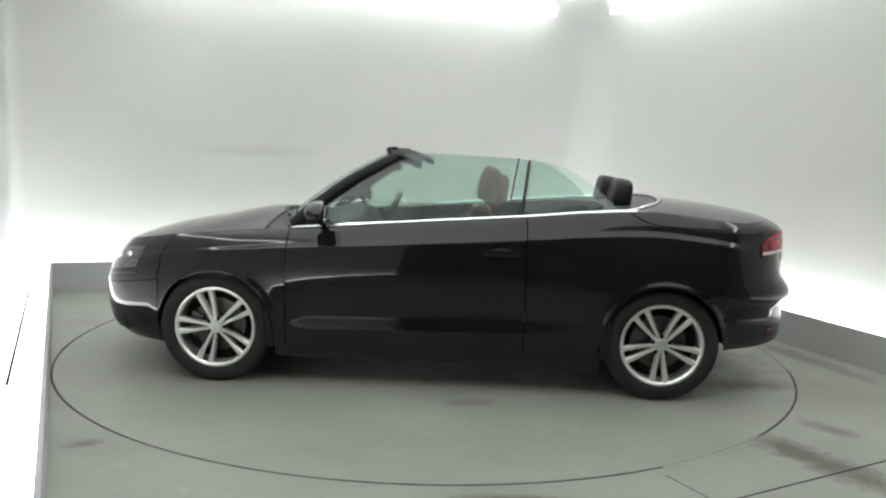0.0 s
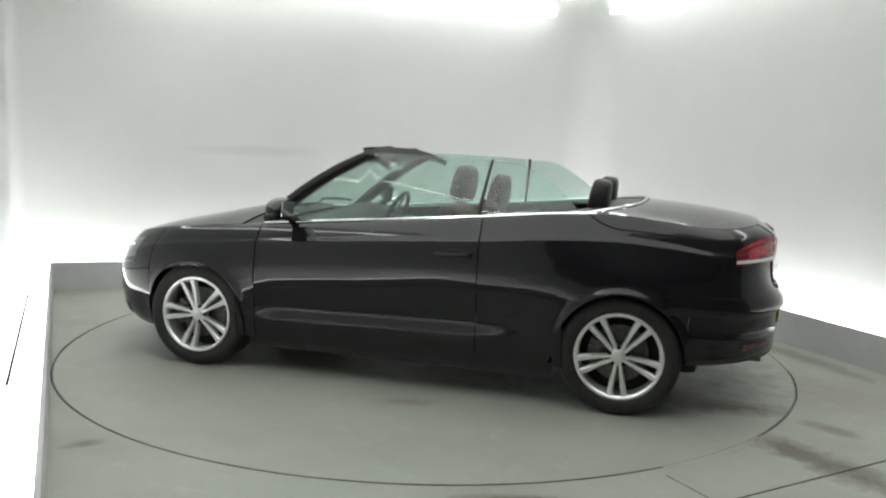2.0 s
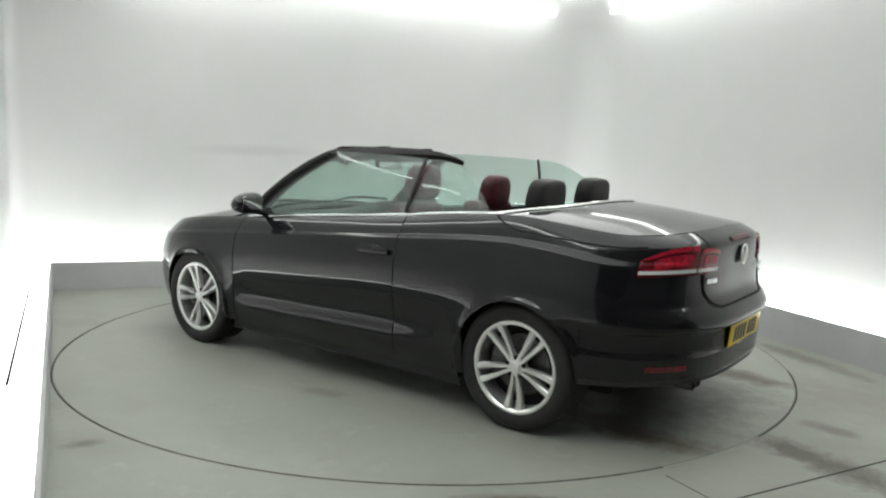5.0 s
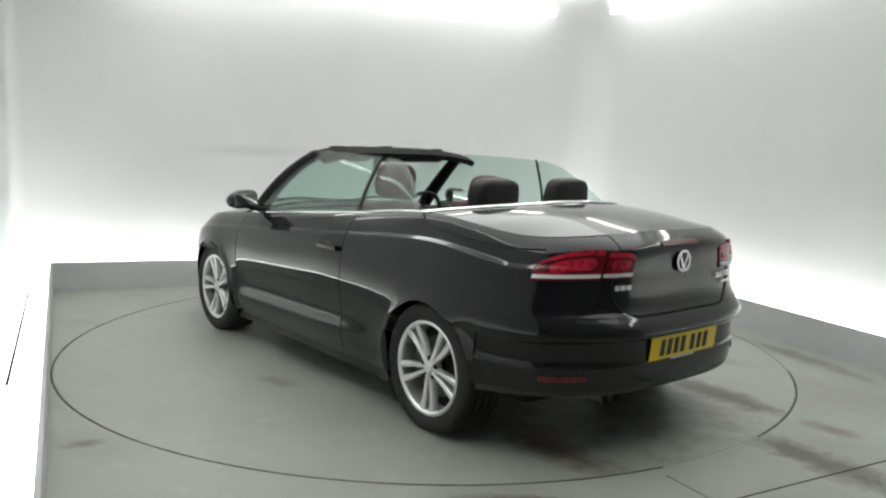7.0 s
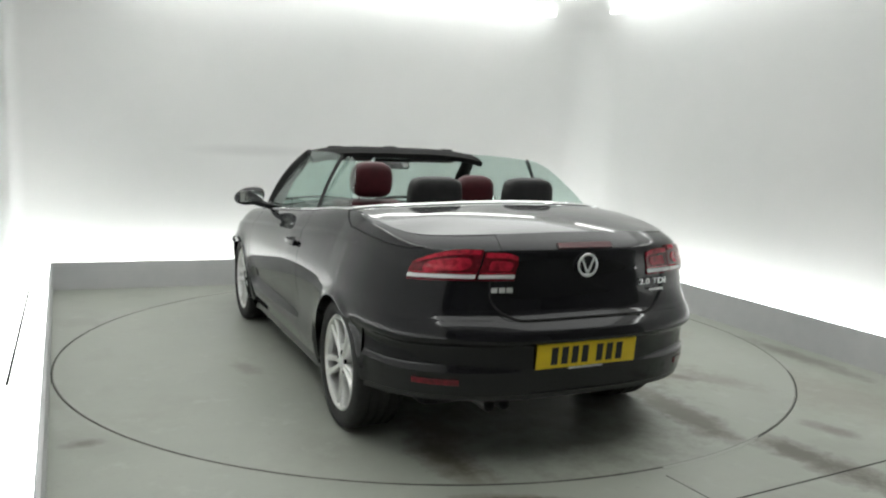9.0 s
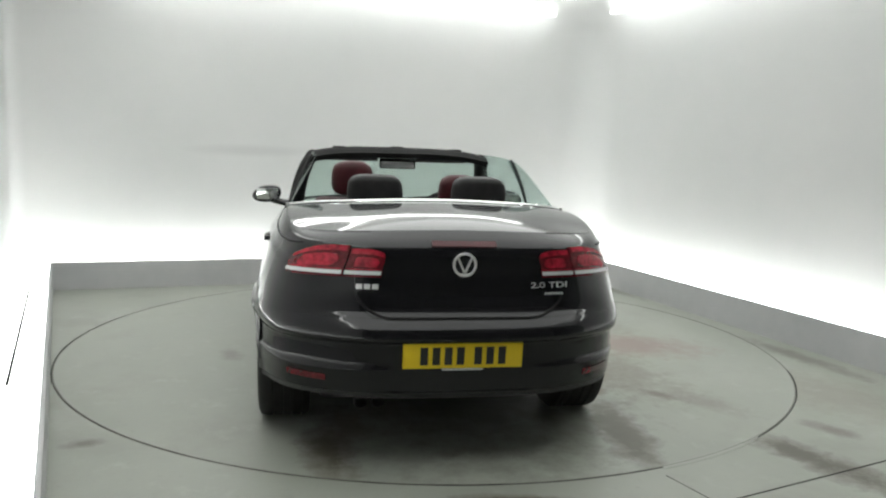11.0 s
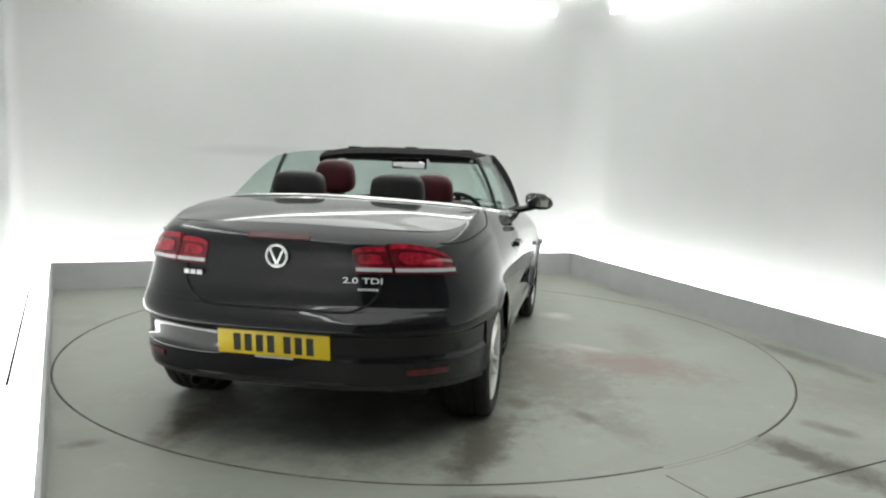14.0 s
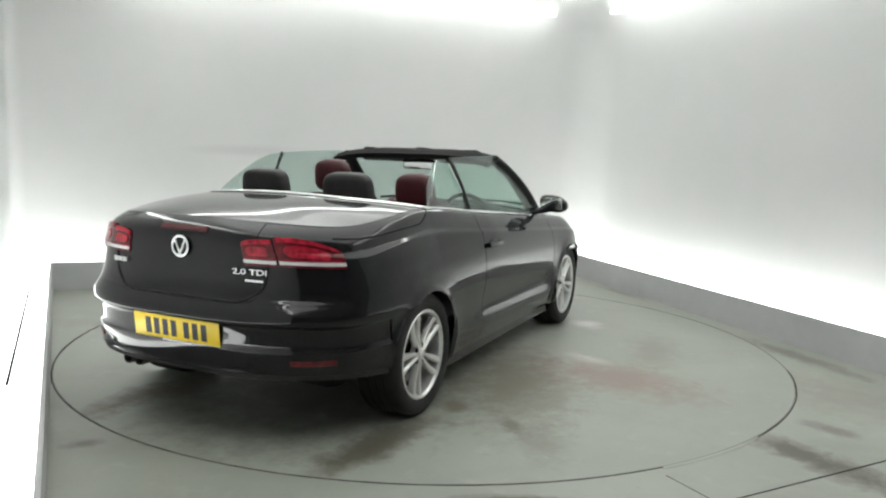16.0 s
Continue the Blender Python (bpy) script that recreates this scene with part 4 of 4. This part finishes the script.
    # windscreen frame
    def pillar(sd, k):
        base, head = Vector((0.86, sd * 0.735, 0.918)), Vector((0.235, sd * 0.60, 1.346))
        p = base.lerp(head, k)
        p.z += 0.045 * 4 * k * (1 - k) * 0.9
        p.y += sd * 0.018 * 4 * k * (1 - k)
        return p
    for sd in (1, -1):
        ks = span(0, 0.93, 14)
        part("windscreen_pillar", tube([pillar(sd, k) - Vector((0, sd * 0.014, 0)) for k in ks], [0.060 - 0.016 * k for k in ks], 12, flat=0.72), SOFT_BLACK, car, "black windscreen pillar")

    def header(u, f):
        y = 0.628 * f
        bow = 0.12 * (1 - f * f)
        x = 0.27 + bow - 0.17 * u + 0.02 * f * f
        return x, y, 1.326 + 0.046 * (1 - abs(f) ** 4) + 0.012 * math.sin(math.pi * min(1, u * 1.1)) - 0.042 * u + 0.016
    part("windscreen_header", patch(header, span(0, 1, 10), span(-1, 1, 31), -0.036, inside=(0.2, 0, 1.0)), SEAL, car, "black windscreen top rail")

    def screen(f, v):
        sd = 1 if f >= 0 else -1
        b = pillar(sd, 0.0 + 0.98 * v)
        y = b.y * abs(f) * 0.985
        return b.x + (0.15 - 0.03 * v) * (1 - f * f), y, b.z + 0.03 * (1 - f * f) * (1 - 0.3 * v)
    ws = part("windscreen", patch(screen, span(-1, 1, 31), span(0.02, 1, 14), -0.005, inside=(0.2, 0, 0.8)), GLASS, car, "clear raked windscreen")
    ws.visible_shadow = False
    for y in (-0.42, 0.0, 0.42):
        part("roof_latch", box((-0.03, -0.045, -0.008), (0.03, 0.045, 0.010), 0.006, m=pose(0.27 + 0.10 * (1 - (y / 0.628) ** 2), y, 1.382 - 0.02 * abs(y), 0, 6)), SEAL, car, "small black roof latch")
    part("rear_view_mirror", box((-0.02, -0.13, -0.038), (0.012, 0.13, 0.038), 0.014, m=pose(0.32, 0, 1.272, 0, 8)), GLOSS, car, "black interior mirror")
    part("mirror_glass", box((-0.003, -0.118, -0.03), (0.0, 0.118, 0.03), 0.001, m=pose(0.2985, 0, 1.270, 0, 8)), MIRROR, car)
    part("mirror_stem", tube([(0.33, 0, 1.30), (0.35, 0, 1.385)], 0.012), GLOSS, car)
    for y in (-0.33, 0.33):
        part("sun_visor", box((-0.075, -0.19, -0.011), (0.075, 0.19, 0.011), 0.009, m=pose(0.325, y, 1.318, 0, 20, -4 if y > 0 else 4)), SOFT_BLACK, car, "black folded sun visor")
    # side glass
    for sd in (1, -1):
        def low(x):
            return (x, sd * (shell_y(x) - 0.016), BELT(x) - 0.01)

        def top(x):
            if x > 0.22:
                k = (0.86 - x) / 0.625
                p = pillar(sd, min(max(k, 0.02), 1.0))
                return (p.x - 0.02, p.y + sd * 0.006, max(p.z - 0.01, BELT(x)))
            return (x - 0.045 * (0.22 - x) / 0.67, sd * 0.612, 1.352 - 0.02 * ((0.22 - x) / 0.67) ** 2)
        g1 = part("door_window", arc_glass(low, top, span(0.76, -0.448, 30), span(0, 1, 9)), GLASS, car, "raised tinted door window")

        def top2(x):
            k = (-0.475 - x) / 0.56
            z = BELT(x) + (1.325 - BELT(-0.475)) * (1 - k ** 2.1) + 0.001
            h = (z - BELT(x)) / 0.31
            yb = shell_y(x) - 0.016
            return (x - 0.045 * max(0.0, 1 - 1.6 * k), sd * (yb - 0.155 * h), z)
        g2 = part("quarter_window", arc_glass(low, top2, span(-0.475, -1.03, 22), span(0, 1, 9), 0.014), GLASS, car, "small raised rear side window")
        g1.visible_shadow = g2.visible_shadow = False
        a, b = Vector(low(-0.462)), Vector((-0.507, sd * 0.622, 1.332))
        part("window_seal", tube([a.lerp(b, k) + Vector((0, sd * 0.014 * 4 * k * (1 - k), 0)) for k in span(0, 1, 8)], 0.011, 6), TRIM, car, "black upright rubber window seal")
        # door mirror
        mir = part("door_mirror", mirror_shell(sd), PAINT, car, "black door mirror", at=pose(0.67, sd * 0.935, 1.014) @ Matrix.Diagonal((0.88, 0.98, 0.95, 1)))
        part("mirror_glass", box((-0.004, -0.080, -0.042), (0.0, 0.080, 0.042), 0.002, m=pose(-0.051, -sd * 0.006, 0.002, 0, -6)), MIRROR, mir)
        part("mirror_foot", tube([(0.0, -sd * 0.19, -0.075), (0.0, -sd * 0.12, -0.065), (0.0, -sd * 0.04, -0.04)], [0.035, 0.026, 0.03], 10), GLOSS, mir)
        # headlight
        hs0, hs1 = s_of(1.76, 0.85), s_of(2.02, 0.85)
        hl = wrap("headlight", hs0, hs1, 0.76, 0.94, car, LAMP_DARK, "clear headlight with dark surround", both=False, side=sd, ns=18, nv=10, lift=0.001)
        wrap("headlight_bezel", hs0, hs1, 0.70, 0.72, hl, GLOSS, both=False, side=sd, ns=18, nv=4, lift=0.002)
        for w, vq, sz in ((0.36, 0.85, 0.85), (0.72, 0.84, 1.0)):
            q = skin(hs0 + (hs1 - hs0) * w, vq)
            part("headlight_bowl", lathe([(0.0, -0.004), (0.018, 0.004), (0.022, 0.012), (0.038, 0.014), (0.046, 0.008), (0.05, -0.01)], 24), CHROME, hl, "round chrome lamp bowl", at=pose(q[0] - 0.012, sd * (q[1] - 0.02), q[2], 0, 0, sd * -52 if sd > 0 else 232) @ Matrix.Scale(sz, 4))
    me = build_wheel_meshes()
    add_wheel(car, me, AXLES[1], 1, 0)
    add_wheel(car, me, AXLES[0], 1, 18)
    add_wheel(car, me, AXLES[1], -1, 20)
    add_wheel(car, me, AXLES[0], -1, 5)
    return car


def mirror_shell(sd):
    bm = bmesh.new()
    bmesh.ops.create_uvsphere(bm, u_segments=24, v_segments=14, radius=1)
    for v in bm.verts:
        x, y, z = v.co
        fx = 0.085 if x > 0 else 0.05
        v.co = (fx * math.copysign(abs(x) ** 0.8, x), 0.108 * math.copysign(abs(y) ** 0.75, y), 0.066 * math.copysign(abs(z) ** 0.8, z) * (1 - 0.28 * max(0.0, sd * y) ** 1.5) - 0.016 * sd * y)
    return bm


CAR = build_car()

# ---- the turntable ----


def build_turntable():
    bm = lathe([(0.0, 0.0), (TURN_R * 0.5, 0.0), (TURN_R - 0.004, 0.0), (TURN_R, -0.004), (TURN_R, -0.04)], 128)
    for v in bm.verts:
        v.co = (v.co.x, -v.co.z, v.co.y)
    bmesh.ops.remove_doubles(bm, verts=bm.verts, dist=1e-5)
    bmesh.ops.recalc_face_normals(bm, faces=bm.faces)
    if sum(f.normal.z * f.calc_area() for f in bm.faces) < 0:
        bmesh.ops.reverse_faces(bm, faces=bm.faces)
    tt = tagged(part("turntable", bm, TURN, label="round worn grey-green turntable flush with the floor, car shade painted in", smooth=False), category="turntable")
    ring = lathe([(TURN_R - 0.007, 0.0), (TURN_R - 0.007, 0.0012), (TURN_R - 0.001, 0.0012), (TURN_R - 0.001, -0.02)], 128)
    part("rim_edge", ring, RIM_STEEL, tt, "dark worn steel rim", at=pose(0, 0, 0, 90))
    return tt


TURNTABLE = build_turntable()


def heading(t):
    return 176.76 - 6.622 * t - 0.0508 * t * t + 0.001548 * t ** 3


def motions():
    disc, rows = [], []
    for k in range(33):
        t = k / 2
        a = heading(t)
        m = pose(0, 0, 0, 0, 0, a)
        disc.append((t, pose(HUB_X, HUB_Y, 0, 0, 0, a)))
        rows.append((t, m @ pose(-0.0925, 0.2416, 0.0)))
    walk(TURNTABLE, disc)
    walk(CAR, rows)


motions()
